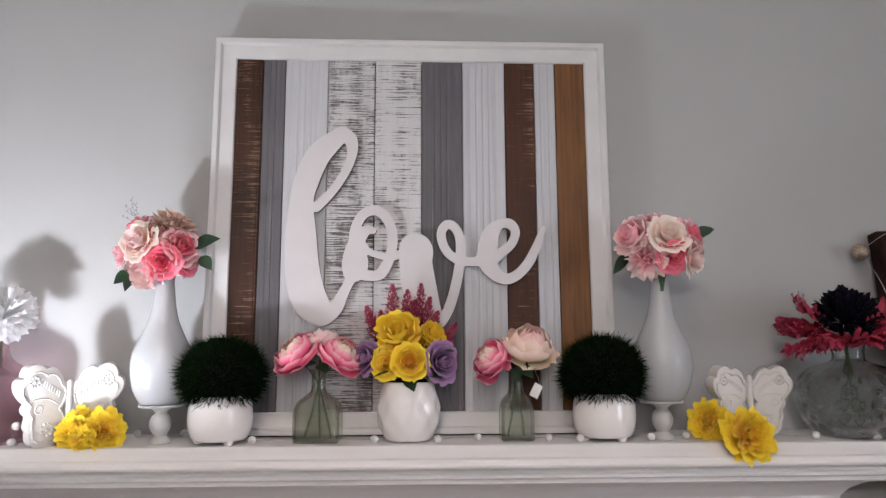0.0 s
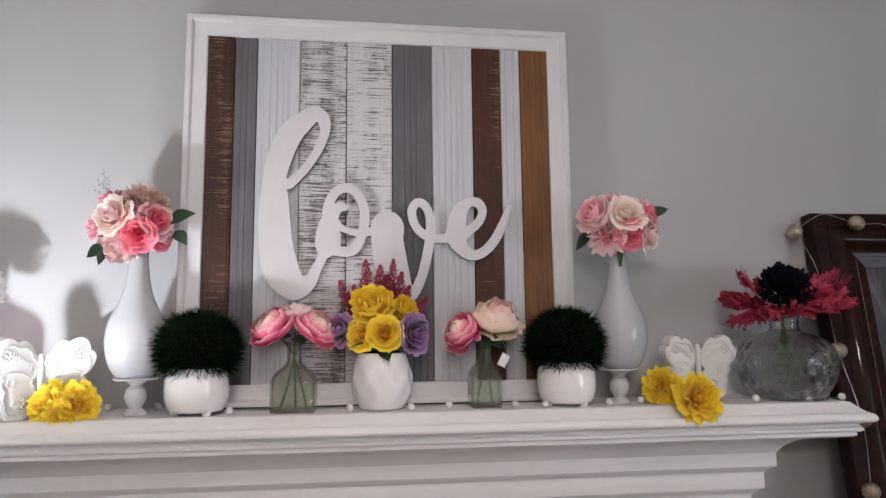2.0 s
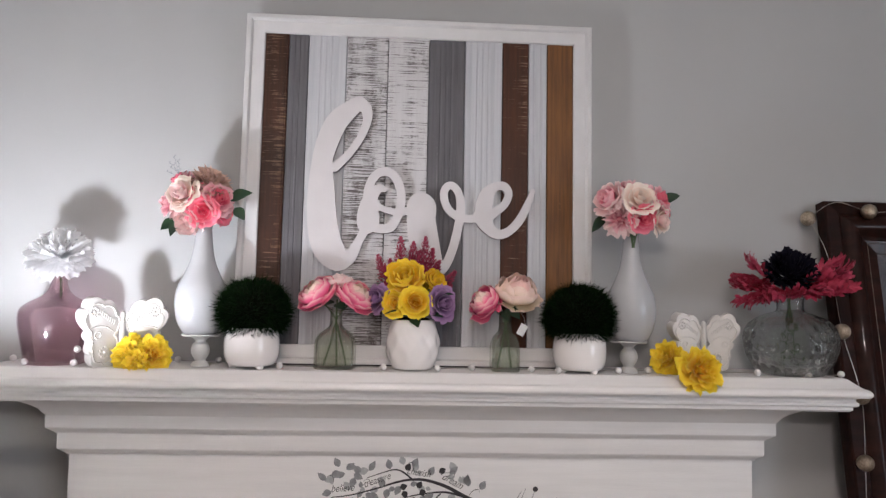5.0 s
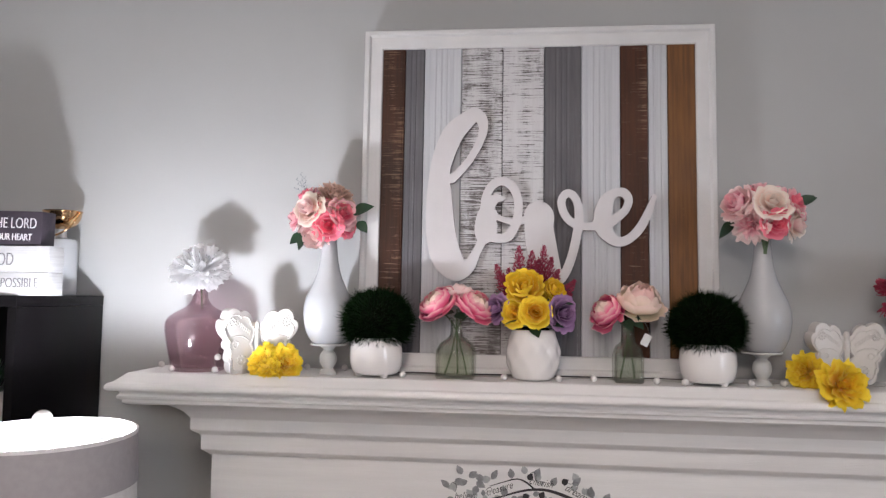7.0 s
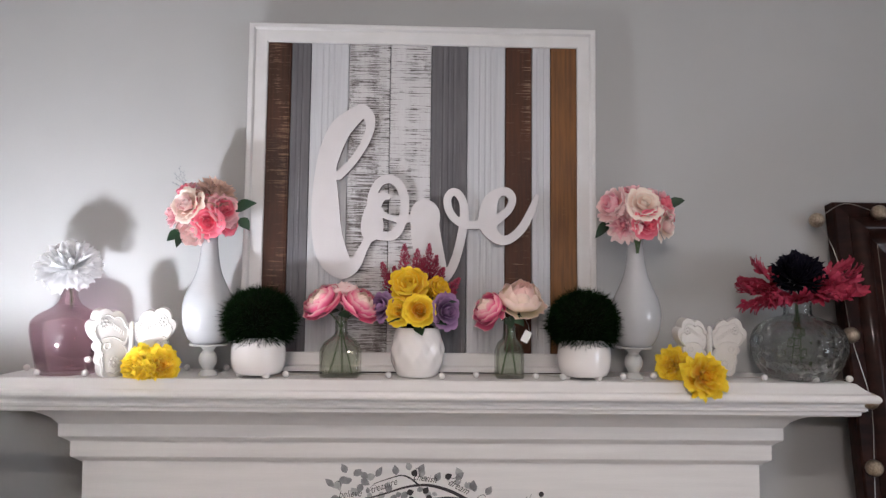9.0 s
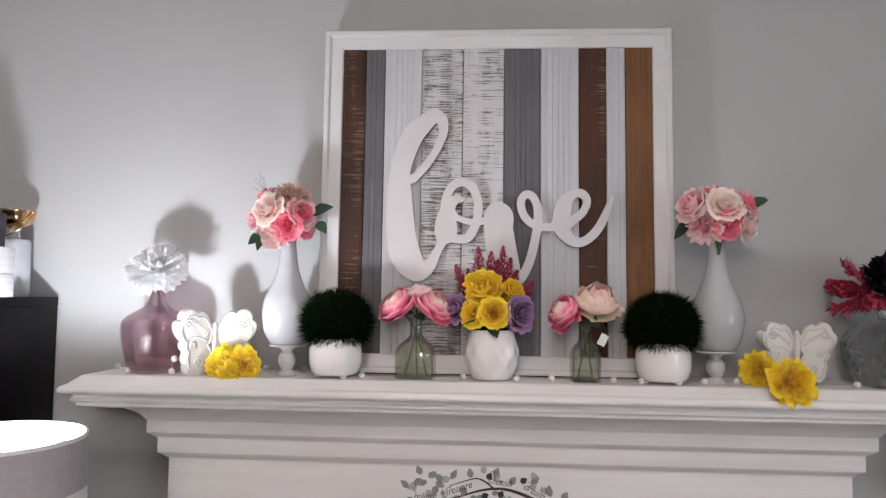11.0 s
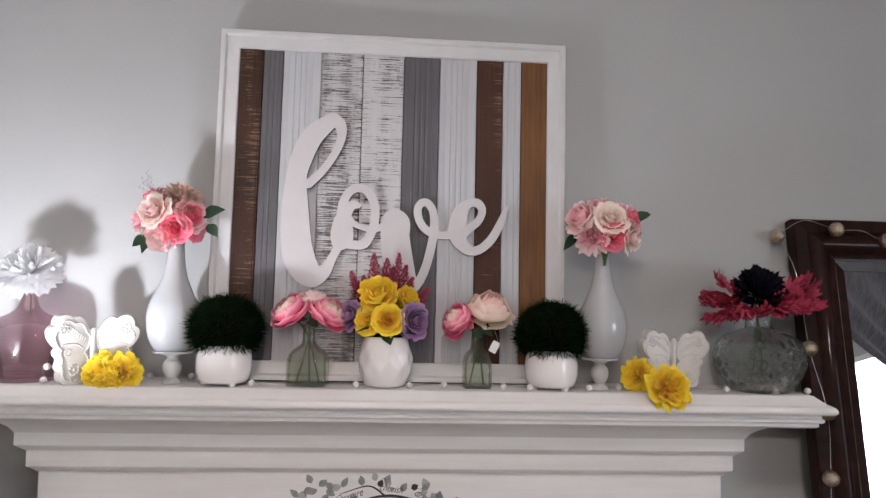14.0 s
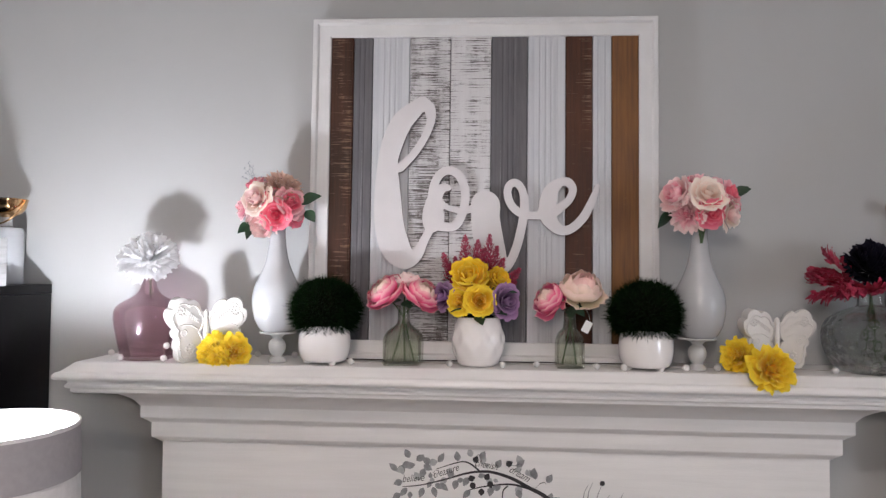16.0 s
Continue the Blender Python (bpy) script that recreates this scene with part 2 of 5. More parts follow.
SHADE_IN = mat("shade_lining", (0.85, 0.85, 0.84), None, 0.8)
PAPER = mat("tag_paper", (0.78, 0.78, 0.76), None, 0.7)
PLUM = mat("dark_sign_paint", (0.024, 0.0176, 0.0272), (0.036, 0.0272, 0.0384), 0.6, scale=20, bump=0.2)
SIGN_WHITE = mat("white_sign_boards", (0.50, 0.50, 0.505), (0.42, 0.42, 0.428), 0.6, scale=12, stretch=(2, 1, 18), bump=0.3)
INK = mat("grey_lettering", (0.10, 0.095, 0.10), (0.20, 0.19, 0.20), 0.7, scale=60)
INK_WHITE = mat("white_lettering", (0.72, 0.71, 0.72), (0.55, 0.54, 0.55), 0.7, scale=60)
DECAL = mat("black_decal", (0.018, 0.016, 0.018), (0.035, 0.03, 0.033), 0.55, scale=40)
DECAL_GREY = mat("grey_leaf_decal", (0.16, 0.165, 0.17), (0.34, 0.345, 0.35), 0.6, scale=55)
DECAL_LIGHT = mat("pale_leaf_decal", (0.30, 0.305, 0.31), (0.46, 0.465, 0.47), 0.6, scale=70)
CURTAIN = mat("grey_curtain", (0.20, 0.20, 0.22), (0.12, 0.12, 0.135), 0.9, scale=14, stretch=(1, 6, 0.5))
SOIL = mat("dark_moss", (0.006, 0.008, 0.004), None, 0.95, scale=60, bump=0.6)
SOIL.node_tree.nodes["Principled BSDF"].inputs["Specular IOR Level"].default_value = 0.05
METAL = mat("lamp_metal", (0.45, 0.44, 0.43), None, 0.3, 1.0)
CRYSTAL = mat("finial_white", (0.82, 0.81, 0.80), None, 0.2, scale=20, coat=0.4)
DIFFUSER = glow("lit_ceiling_bulb", (1.0, 0.88, 0.76), 40)
OUTDOOR = glow("bright_outdoors", (0.82, 0.90, 1.0), 3.2)

for board in (PLANK_BROWN, PLANK_UMBER, PLANK_WARM, PLANK_GRAY):
    board.node_tree.nodes["Principled BSDF"].inputs["Specular IOR Level"].default_value = 0.25
GRASS.node_tree.nodes["Principled BSDF"].inputs["Specular IOR Level"].default_value = 0.04

PINK = petal_mat("petal_pink", (0.91, 0.30, 0.40), (0.95, 0.60, 0.63))
HOT = petal_mat("petal_hot_pink", (0.92, 0.085, 0.20), (0.96, 0.27, 0.35))
BLUSH = petal_mat("petal_blush", (0.94, 0.58, 0.58), (0.96, 0.78, 0.75))
CREAM = petal_mat("petal_cream", (0.94, 0.68, 0.56), (0.96, 0.87, 0.78))
PEACH = petal_mat("petal_peach", (0.62, 0.38, 0.29), (0.68, 0.46, 0.37))
TWO = petal_mat("petal_pink_cream", (0.96, 0.15, 0.33), (0.98, 0.56, 0.58), 0.70, 1.0)
PEONY = petal_mat("petal_cream_peony", (0.98, 0.86, 0.62), (0.99, 0.78, 0.68))
PEONY_IN = petal_mat("petal_peony_heart", (0.97, 0.80, 0.68), (0.97, 0.66, 0.60))
YELLOW = petal_mat("petal_yellow", (0.93, 0.56, 0.012), (0.97, 0.75, 0.04))
ORANGE = petal_mat("petal_orange_yellow", (0.88, 0.42, 0.008), (0.93, 0.70, 0.03))
PURPLE = petal_mat("petal_purple", (0.22, 0.09, 0.24), (0.42, 0.24, 0.45))
NAVY = petal_mat("petal_navy", (0.005, 0.005, 0.010), (0.011, 0.010, 0.019))
NAVY.node_tree.nodes["Principled BSDF"].inputs["Sheen Weight"].default_value = 0.0
NAVY.node_tree.nodes["Principled BSDF"].inputs["Specular IOR Level"].default_value = 0.1
ESPRESSO.node_tree.nodes["Principled BSDF"].inputs["Specular IOR Level"].default_value = 0.09
SNOW = petal_mat("petal_white", (0.86, 0.86, 0.87), (0.90, 0.90, 0.91), thinness=0.5)


# ---- building helpers ----
def finish(name, bm, material, smooth=40):
    me = bpy.data.meshes.new(name)
    bmesh.ops.recalc_face_normals(bm, faces=bm.faces)
    bm.to_mesh(me)
    bm.free()
    if smooth:
        for p in me.polygons:
            p.use_smooth = True
        me.set_sharp_from_angle(angle=radians(smooth))
    for m in material if isinstance(material, (list, tuple)) else (material,):
        me.materials.append(m)
    return me


def part(name, bm, material, parent=None, label="", smooth=40):
    """One mesh object under a thing or a part."""
    me = bm if isinstance(bm, bpy.types.Mesh) else finish(name, bm, material, smooth)
    ob = new(name, me)
    ob.parent = parent
    return tagged(ob, label)


def thing(name, label, category, m=None, group="", kind=""):
    ob = new(name)
    ob.empty_display_size = 0.02
    if m is not None:
        ob.matrix_basis = m
    return tagged(ob, label, category, group, kind)


def block(x0, x1, y0, y1, z0, z1, bevel=0.0, bm=None):
    bm = bm or bmesh.new()
    made = bmesh.ops.create_cube(bm, size=1, matrix=Matrix.Translation(((x0 + x1) / 2, (y0 + y1) / 2, (z0 + z1) / 2)) @ Matrix.Diagonal((x1 - x0, y1 - y0, z1 - z0, 1)))
    if bevel:
        edges = list({e for v in made["verts"] for e in v.link_edges})
        bmesh.ops.bevel(bm, geom=edges, offset=bevel, segments=2, affect="EDGES", profile=0.5)
    return bm


def lathe(profile, seg=40, shape=None, bm=None):
    """A turned body from (radius, height) rows; shape(angle, height, radius) alters the radius."""
    bm = bm or bmesh.new()
    rings = []
    for r, z in profile:
        if r < 1e-6:
            rings.append([bm.verts.new((0, 0, z))])
            continue
        ring = []
        for i in range(seg):
            a = 2 * math.pi * i / seg
            k = shape(a, z, r) if shape else r
            ring.append(bm.verts.new((k * math.cos(a), k * math.sin(a), z)))
        rings.append(ring)
    for a, b in zip(rings, rings[1:]):
        for i in range(seg):
            j = (i + 1) % seg
            if len(a) == 1 and len(b) > 1:
                bm.faces.new((a[0], b[i], b[j]))
            elif len(b) == 1 and len(a) > 1:
                bm.faces.new((a[i], a[j], b[0]))
            elif len(a) > 1:
                bm.faces.new((a[i], a[j], b[j], b[i]))
    return bm


def smooth_rows(rows, steps=5):
    """Catmull-Rom through rows of numbers."""
    pts = [np.array(r, float) for r in rows]
    out = []
    for i in range(len(pts) - 1):
        p0, p1, p2, p3 = pts[max(i - 1, 0)], pts[i], pts[i + 1], pts[min(i + 2, len(pts) - 1)]
        for s in range(steps):
            t = s / steps
            out.append(0.5 * (2 * p1 + (p2 - p0) * t + (2 * p0 - 5 * p1 + 4 * p2 - p3) * t * t + (3 * p1 - p0 - 3 * p2 + p3) * t ** 3))
    out.append(pts[-1])
    return [tuple(float(v) for v in p) for p in out]


def tube(path, radius, seg=6, bm=None):
    """A round rod along a path; radius: one number or one a point."""
    bm = bm or bmesh.new()
    pts = [Vector(p) for p in path]
    rads = radius if isinstance(radius, (list, tuple)) else [radius] * len(pts)
    rings = []
    for i, p in enumerate(pts):
        d = (pts[min(i + 1, len(pts) - 1)] - pts[max(i - 1, 0)]).normalized()
        q = d.to_track_quat("Z", "Y").to_matrix()
        rings.append([bm.verts.new(p + q @ Vector((rads[i] * math.cos(2 * math.pi * k / seg), rads[i] * math.sin(2 * math.pi * k / seg), 0))) for k in range(seg)])
    for a, b in zip(rings, rings[1:]):
        for k in range(seg):
            bm.faces.new((a[k], a[(k + 1) % seg], b[(k + 1) % seg], b[k]))
    bm.faces.new(rings[0][::-1])
    bm.faces.new(rings[-1])
    return bm


def moulding(profile, xl, xr, yf, yb):
    """A run of moulding with mitred ends, back at yb; profile rows are (how far it stands out, height)."""
    bm = bmesh.new()
    rows = [[bm.verts.new(c) for c in ((xl - p, yb, z), (xl - p, yf - p, z), (xr + p, yf - p, z), (xr + p, yb, z))] for p, z in profile]
    for a, b in zip(rows, rows[1:]):
        for i in range(3):
            bm.faces.new((a[i], a[i + 1], b[i + 1], b[i]))
        bm.faces.new((a[3], a[0], b[0], b[3]))
    bm.faces.new(rows[0])
    bm.faces.new(rows[-1])
    return bm


def lettering(name, words, size, m, material, parent, label="", thick=0.0006, align="LEFT", width=1.0, bold=0.0, lean=0.0):
    cu = bpy.data.curves.new(name, "FONT")
    cu.body, cu.size, cu.extrude, cu.align_x, cu.offset, cu.shear = words, size, thick, align, bold, lean
    ob = new(name, cu)
    deps = bpy.context.evaluated_depsgraph_get()
    me = bpy.data.meshes.new_from_object(ob.evaluated_get(deps))
    bpy.data.objects.remove(ob)
    me.materials.clear()
    me.materials.append(material)
    ob = new(name, me)
    ob.parent, ob.matrix_basis = parent, m @ Matrix.Diagonal((width, 1, 1, 1))
    return tagged(ob, label)


# ---- the room ----
WALL_Y, SHELF = 1.40, 1.36


def structure(name, bm, material, label, category, smooth=0):
    return tagged(new(name, finish(name, bm, material, smooth)), label, category, kind="structure")


structure("floor", block(-2.4, 3.3, -3.2, 1.55, -0.1, 0), FLOOR, "dark wooden floor of the living room", "floor")
structure("ceiling", block(-2.4, 3.3, -3.2, 1.55, 2.9, 3.0), CEIL, "plain white painted ceiling", "ceiling")
structure("wall_north", block(-2.4, 3.3, WALL_Y, 1.55, 0, 2.9), WALL, "pale grey painted wall behind the mantel", "wall")
structure("wall_west", block(-2.4, -2.25, -3.2, WALL_Y, 0, 2.9), WALL, "pale grey painted side wall", "wall")
structure("wall_south", block(-2.25, 3.2, -3.2, -3.05, 0, 2.9), WALL, "pale grey painted rear wall", "wall")
bm = bmesh.new()
for y0, y1, z0, z1 in ((-3.05, -2.5, 0, 2.9), (-0.9, WALL_Y, 0, 2.9), (-2.5, -0.9, 0, 0.8), (-2.5, -0.9, 2.2, 2.9)):
    block(3.2, 3.3, y0, y1, z0, z1, bm=bm)
structure("wall_east", bm, WALL, "pale grey painted wall with a window", "wall")
win = thing("window_1", "white framed bright window in the side wall", "window", kind="structure")
bm = bmesh.new()
for y0, y1, z0, z1 in ((-2.5, -2.44, 0.8, 2.2), (-0.96, -0.9, 0.8, 2.2), (-2.44, -0.96, 0.8, 0.86), (-2.44, -0.96, 2.14, 2.2), (-1.72, -1.68, 0.86, 2.14)):
    block(3.19, 3.28, y0, y1, z0, z1, bm=bm)
part("window_frame", bm, TRIM, win)
part("pane", block(3.24, 3.246, -2.44, -0.96, 0.86, 2.14), PANE, win, smooth=0).visible_shadow = False
structure("backdrop", block(3.9, 3.92, -4.5, 1.0, -0.5, 3.2), OUTDOOR, "bright hazy daylight outside the window", "backdrop")

# curtain, gathered to one side of the window
bm = bmesh.new()
cols, rows = 60, 10
grid = []
for i in range(cols + 1):
    u = i / cols
    line = []
    for k in range(rows + 1):
        v = k / rows
        z = 0.75 + 2.06 * v
        edge = min(-0.98, -1.98 + 1.1 * (2.55 - z))
        line.append(bm.verts.new((3.1 + 0.035 * math.sin(u * 34 + v), -0.70 + u * (edge + 0.70), z)))
    grid.append(line)
for i in range(cols):
    for k in range(rows):
        bm.faces.new((grid[i][k], grid[i + 1][k], grid[i + 1][k + 1], grid[i][k + 1]))
curtain = thing("curtain", "grey curtain swept aside at the window", "curtain")
part("drape", bm, CURTAIN, curtain, smooth=80)
part("curtain_rod", tube([(3.1, -2.6, 2.83), (3.1, -0.65, 2.83)], 0.012, 10), METAL, curtain)
part("bracket", block(3.09, 3.2, -0.68, -0.66, 2.82, 2.84), METAL, curtain)

light = thing("ceiling_light", "hanging ceiling light with two metal shades, switched on", "lamp", pose(-0.26, -1.70, 2.9))
part("canopy", lathe([(0, 0), (0.07, 0), (0.07, -0.012), (0.05, -0.03), (0, -0.034)]), METAL, light)
part("stem", tube([(0, 0, -0.03), (0, 0, -0.56)], 0.008, 10), METAL, light)
part("crossbar", tube([(-0.10, 0, -0.56), (0.10, 0, -0.56)], 0.008, 10), METAL, light)
for k in (-0.10, 0.10):
    part("shade", lathe(smooth_rows([(0.016, -0.555), (0.030, -0.565), (0.070, -0.595), (0.085, -0.622)], 4) + [(0.083, -0.622), (0.068, -0.597), (0.030, -0.568), (0, -0.565)], 32), SHADE_IN, light).matrix_basis = pose(k, 0, 0)
    part("bulb", lathe([(0, -0.575), (0.014, -0.575), (0.016, -0.595), (0.026, -0.615), (0.027, -0.628), (0.018, -0.642), (0, -0.647)], 20), DIFFUSER, light, "lit bulb").matrix_basis = pose(k, 0, 0)

# unseen ceiling fixture, added to house the fill spot over the mantel
fill_fixture = thing("shelf_fill_fixture", "round unseen ceiling fixture added for the shelf fill light", "lamp", pose(0.0, -0.45, 2.9))
part("trim_ring", lathe([(0.062, 0), (0.085, 0), (0.085, -0.004), (0.066, -0.006), (0.062, -0.004), (0.062, 0)], 36), TRIM, fill_fixture)
part("lens", lathe([(0.061, -0.001), (0.03, -0.003), (0, -0.0035)], 32), DIFFUSER, fill_fixture, "glowing round lens of the added fixture")

# ---- mantel ----
mantel = thing("mantel_shelf", "white painted moulded wooden mantel shelf", "mantel", kind="structure")
part("shelf", moulding([(-0.001, SHELF), (0.003, 1.3585), (0.012, 1.3505), (0.022, 1.3425), (0.030, 1.340), (0.0335, 1.3355), (0.0345, 1.3315), (0.0335, 1.3275), (0.030, 1.3245),
                        (0.015, 1.3235), (0.0125, 1.3195), (0.0125, 1.3165), (0.0165, 1.3125), (0.0165, 1.3085), (0.013, 1.3055), (0.0085, 1.305), (0.0085, 1.2985), (0.004, 1.295), (0, 1.294)],
                       -0.845, 0.867, 1.235, WALL_Y), TRIM, mantel, smooth=17)
surround = thing("fireplace_surround", "white painted fireplace surround with stepped mouldings", "fireplace", kind="structure")
part("frieze", moulding([(0.075, 1.2935), (0.058, 1.284), (0.045, 1.274), (0.038, 1.264), (0.035, 1.260), (0.035, 1.2355), (0.0342, 1.2340), (0.0215, 1.2245), (0.0207, 1.2225), (0.018, 1.2215),
                         (0.018, 1.1915), (0.0173, 1.1900), (0.0050, 1.1800), (0.0042, 1.1775), (0, 1.1765), (0, 0.0)], -0.698, 0.716, 1.325, WALL_Y), TRIM, surround, smooth=28)

# ---- branch decal on the frieze ----
decal = thing("wall_decal", "black and grey branch decal with cursive words on the frieze", "decal", pose(0, 1.3238, 0))


def flat_strip(path, widths, bm=None):
    """A flat tapering stroke that faces -y."""
    bm = bm or bmesh.new()
    pts = [Vector((x, 0, z)) for x, z in path]
    prev = None
    for i, p in enumerate(pts):
        d = (pts[min(i + 1, len(pts) - 1)] - pts[max(i - 1, 0)]).normalized()
        n = Vector((-d.z, 0, d.x)) * widths[min(i, len(widths) - 1)]
        row = (bm.verts.new(p + n), bm.verts.new(p - n))
        if prev:
            bm.faces.new((prev[0], prev[1], row[1], row[0]))
        prev = row
    return bm


def taper(n, a, b):
    return [a + (b - a) * i / max(1, n - 1) for i in range(n)]


for rows_, w0, w1 in (
    ([(-0.165, 1.094), (-0.125, 1.099), (-0.075, 1.112), (-0.03, 1.126), (0.0, 1.131), (0.03, 1.130), (0.07, 1.118), (0.105, 1.100), (0.135, 1.085), (0.165, 1.06), (0.19, 1.02)], 0.0008, 0.0052),
    ([(0.0, 1.132), (-0.018, 1.146), (-0.036, 1.151), (-0.06, 1.145), (-0.092, 1.134)], 0.0020, 0.0007),
    ([(0.108, 1.098), (0.07, 1.106), (0.035, 1.104), (0.0, 1.098), (-0.028, 1.090)], 0.0026, 0.0007),
    ([(0.06, 1.103), (0.05, 1.092), (0.048, 1.07)], 0.0016, 0.0010),
):
    pth = smooth_rows(rows_, 6)
    part("branch", flat_strip(pth, taper(len(pth), w0, w1)), DECAL, decal, smooth=0)


def leaf_shape(size, fat=0.42):
    bm = bmesh.new()
    n = 9
    top = [bm.verts.new((size * i / n, 0, size * fat * math.sin(math.pi * (i / n) ** 0.8) * 0.9)) for i in range(n + 1)]
    low = [top[0]] + [bm.verts.new((size * i / n, 0, -size * fat * math.sin(math.pi * (i / n) ** 0.8) * 0.9)) for i in range(1, n)] + [top[-1]]
    for i in range(n):
        f = [top[i], top[i + 1], low[i + 1], low[i]]
        f = [v for k, v in enumerate(f) if v not in f[:k]]
        bm.faces.new(f)
    return bm


leaf_meshes = [finish("decal_leaf", leaf_shape(0.021, 0.38), DECAL_GREY, 0), finish("decal_leaf", leaf_shape(0.016, 0.46), DECAL, 0), finish("decal_leaf", leaf_shape(0.024, 0.30), DECAL_GREY, 0)]
rng = random.Random(4)
for x, z, a, k in ((-0.176, 1.128, 140, 2), (-0.15, 1.156, 120, 0), (-0.138, 1.143, 200, 2), (-0.135, 1.150, 40, 0), (-0.118, 1.134, 250, 0), (-0.105, 1.146, 150, 0), (-0.088, 1.148, 60, 2), (-0.06, 1.133, 260, 0),
                   (-0.046, 1.152, 100, 0), (-0.012, 1.150, 60, 1), (0.002, 1.156, 65, 0), (0.035, 1.140, 60, 0), (0.056, 1.146, 30, 1), (0.078, 1.142, 45, 2), (0.112, 1.122, 80, 0), (0.118, 1.118, 100, 2), (0.142, 1.112, 60, 0),
                   (-0.165, 1.106, 200, 0), (-0.155, 1.092, 230, 2), (-0.12, 1.094, 250, 2), (-0.10, 1.096, 290, 2), (-0.085, 1.104, 320, 2), (-0.05, 1.112, 260, 0), (-0.024, 1.114, 20, 1), (-0.018, 1.108, 300, 1), (0.012, 1.114, 60, 1),
                   (0.02, 1.112, 290, 1), (-0.02, 1.092, 230, 2), (0.004, 1.096, 270, 1), (0.025, 1.100, 260, 0), (0.045, 1.102, 200, 0), (0.08, 1.096, 290, 0), (-0.17, 1.08, 220, 0), (0.15, 1.072, 20, 2), (0.168, 1.064, 40, 0)):
    ob = part("decal_leaf", leaf_meshes[k], None, decal)
    ob.matrix_basis = pose(x, -0.0006 if k == 1 else 0.0, z, 0, -a, 0)
pale = finish("decal_leaf", leaf_shape(0.020, 0.40), DECAL_LIGHT, 0)
for k in range(28):
    t = rng.uniform(0, 1)
    x = -0.175 + 0.34 * t
    z = 1.108 + 0.030 * math.sin(math.pi * min(1, t * 1.12)) - 0.03 * max(0, t - 0.7) + rng.choice((-1, 1)) * rng.uniform(0.012, 0.034)
    ob = part("decal_leaf", pale if k % 3 else leaf_meshes[0], None, decal)
    s = rng.uniform(0.6, 1.15)
    ob.matrix_basis = pose(x, 0.0004, min(z, 1.166), 0, rng.uniform(0, 360), 0) @ Matrix.Diagonal((s, 1, s, 1))
# cursive words that follow the branch
for word, x, z, tilt, size in (("believe", -0.166, 1.104, 5, 0.017), ("·", -0.102, 1.112, 10, 0.017), ("treasure", -0.098, 1.114, 19, 0.017), ("·", -0.024, 1.138, 5, 0.017), ("cherish", -0.012, 1.143, -8, 0.017), ("·", 0.055, 1.137, -18, 0.017), ("dream", 0.060, 1.134, -28, 0.018)):
    lettering("word", word, size * 1.25, pose(x, -0.0007, z, 90, 0, 0) @ pose(0, 0, 0, 0, 0, tilt) , DECAL, decal, thick=0.0001, width=0.80, bold=-0.0001, lean=0.42)
for curl in ([(-0.175, 1.135), (-0.169, 1.1385), (-0.163, 1.136), (-0.161, 1.128), (-0.164, 1.118)], [(-0.101, 1.124), (-0.094, 1.131), (-0.088, 1.130), (-0.087, 1.122)], [(-0.013, 1.153), (-0.007, 1.164), (0.000, 1.166), (0.004, 1.160), (0.001, 1.150)],
             [(0.062, 1.148), (0.074, 1.1455), (0.086, 1.150), (0.089, 1.144), (0.083, 1.132)], [(0.118, 1.100), (0.128, 1.110), (0.138, 1.112), (0.140, 1.107)]):
    pth = smooth_rows(curl, 5)
    part("flourish", flat_strip([(x, z) for x, z in pth], [0.0002 + 0.0004 * math.sin(math.pi * i / (len(pth) - 1)) for i in range(len(pth))]), DECAL, decal, smooth=0)
for x, z, h in ((0.216, 1.075, 0.035), (0.225, 1.07, 0.045), (0.243, 1.06, 0.048), (0.26, 1.06, 0.03), (0.29, 1.06, 0.038)):
    part("grass_stroke", flat_strip([(x, z), (x + 0.004, z + h * 0.6), (x + 0.012, z + h)], [0.001, 0.0008, 0.0004]), DECAL_GREY, decal, smooth=0)
bm = bmesh.new()
bmesh.ops.create_circle(bm, cap_ends=True, segments=14, radius=0.0055, matrix=pose(0.257, 0, 1.114, 90))
part("seed_head", bm, DECAL, decal, smooth=0)

# ---- framed plank art ----
FW, FH = 0.3800, 0.7535
art = thing("framed_plank_art", "white framed art of brown, grey and white planks with cursive word", "wall art", pose(-0.0005, 1.340, SHELF + 0.0037, -1.25, 0.14, 1.15))


def rail(length):
    """A white frame rail along x with mitred ends; the outer edge is at z = 0 and the face looks to -y."""
    prof = [(0.0, 0.034), (0.0, -0.004), (0.002, -0.006), (0.010, -0.006), (0.0125, -0.003), (0.014, 0.0), (0.038, 0.001), (0.040, 0.003), (0.040, 0.030)]
    bm = bmesh.new()
    a = [bm.verts.new((-length / 2 + w, y, w)) for w, y in prof]
    b = [bm.verts.new((length / 2 - w, y, w)) for w, y in prof]
    n = len(prof)
    for i in range(n):
        bm.faces.new((a[i], a[(i + 1) % n], b[(i + 1) % n], b[i]))
    bm.faces.new(a)
    bm.faces.new(b[::-1])
    return bm


for m, length in ((pose(0, 0, 0), 2 * FW), (pose(0, 0, FH, 0, 180, 0), 2 * FW), (pose(-FW, 0, FH / 2, 0, 90, 0), FH), (pose(FW, 0, FH / 2, 0, -90, 0), FH)):
    part("frame_rail", rail(length), FRAME_WHITE, art, smooth=25).matrix_basis = m
part("base_strip", block(-FW + 0.02, FW - 0.02, 0.006, 0.028, -0.0032, 0.002), BACKING, art, smooth=0)
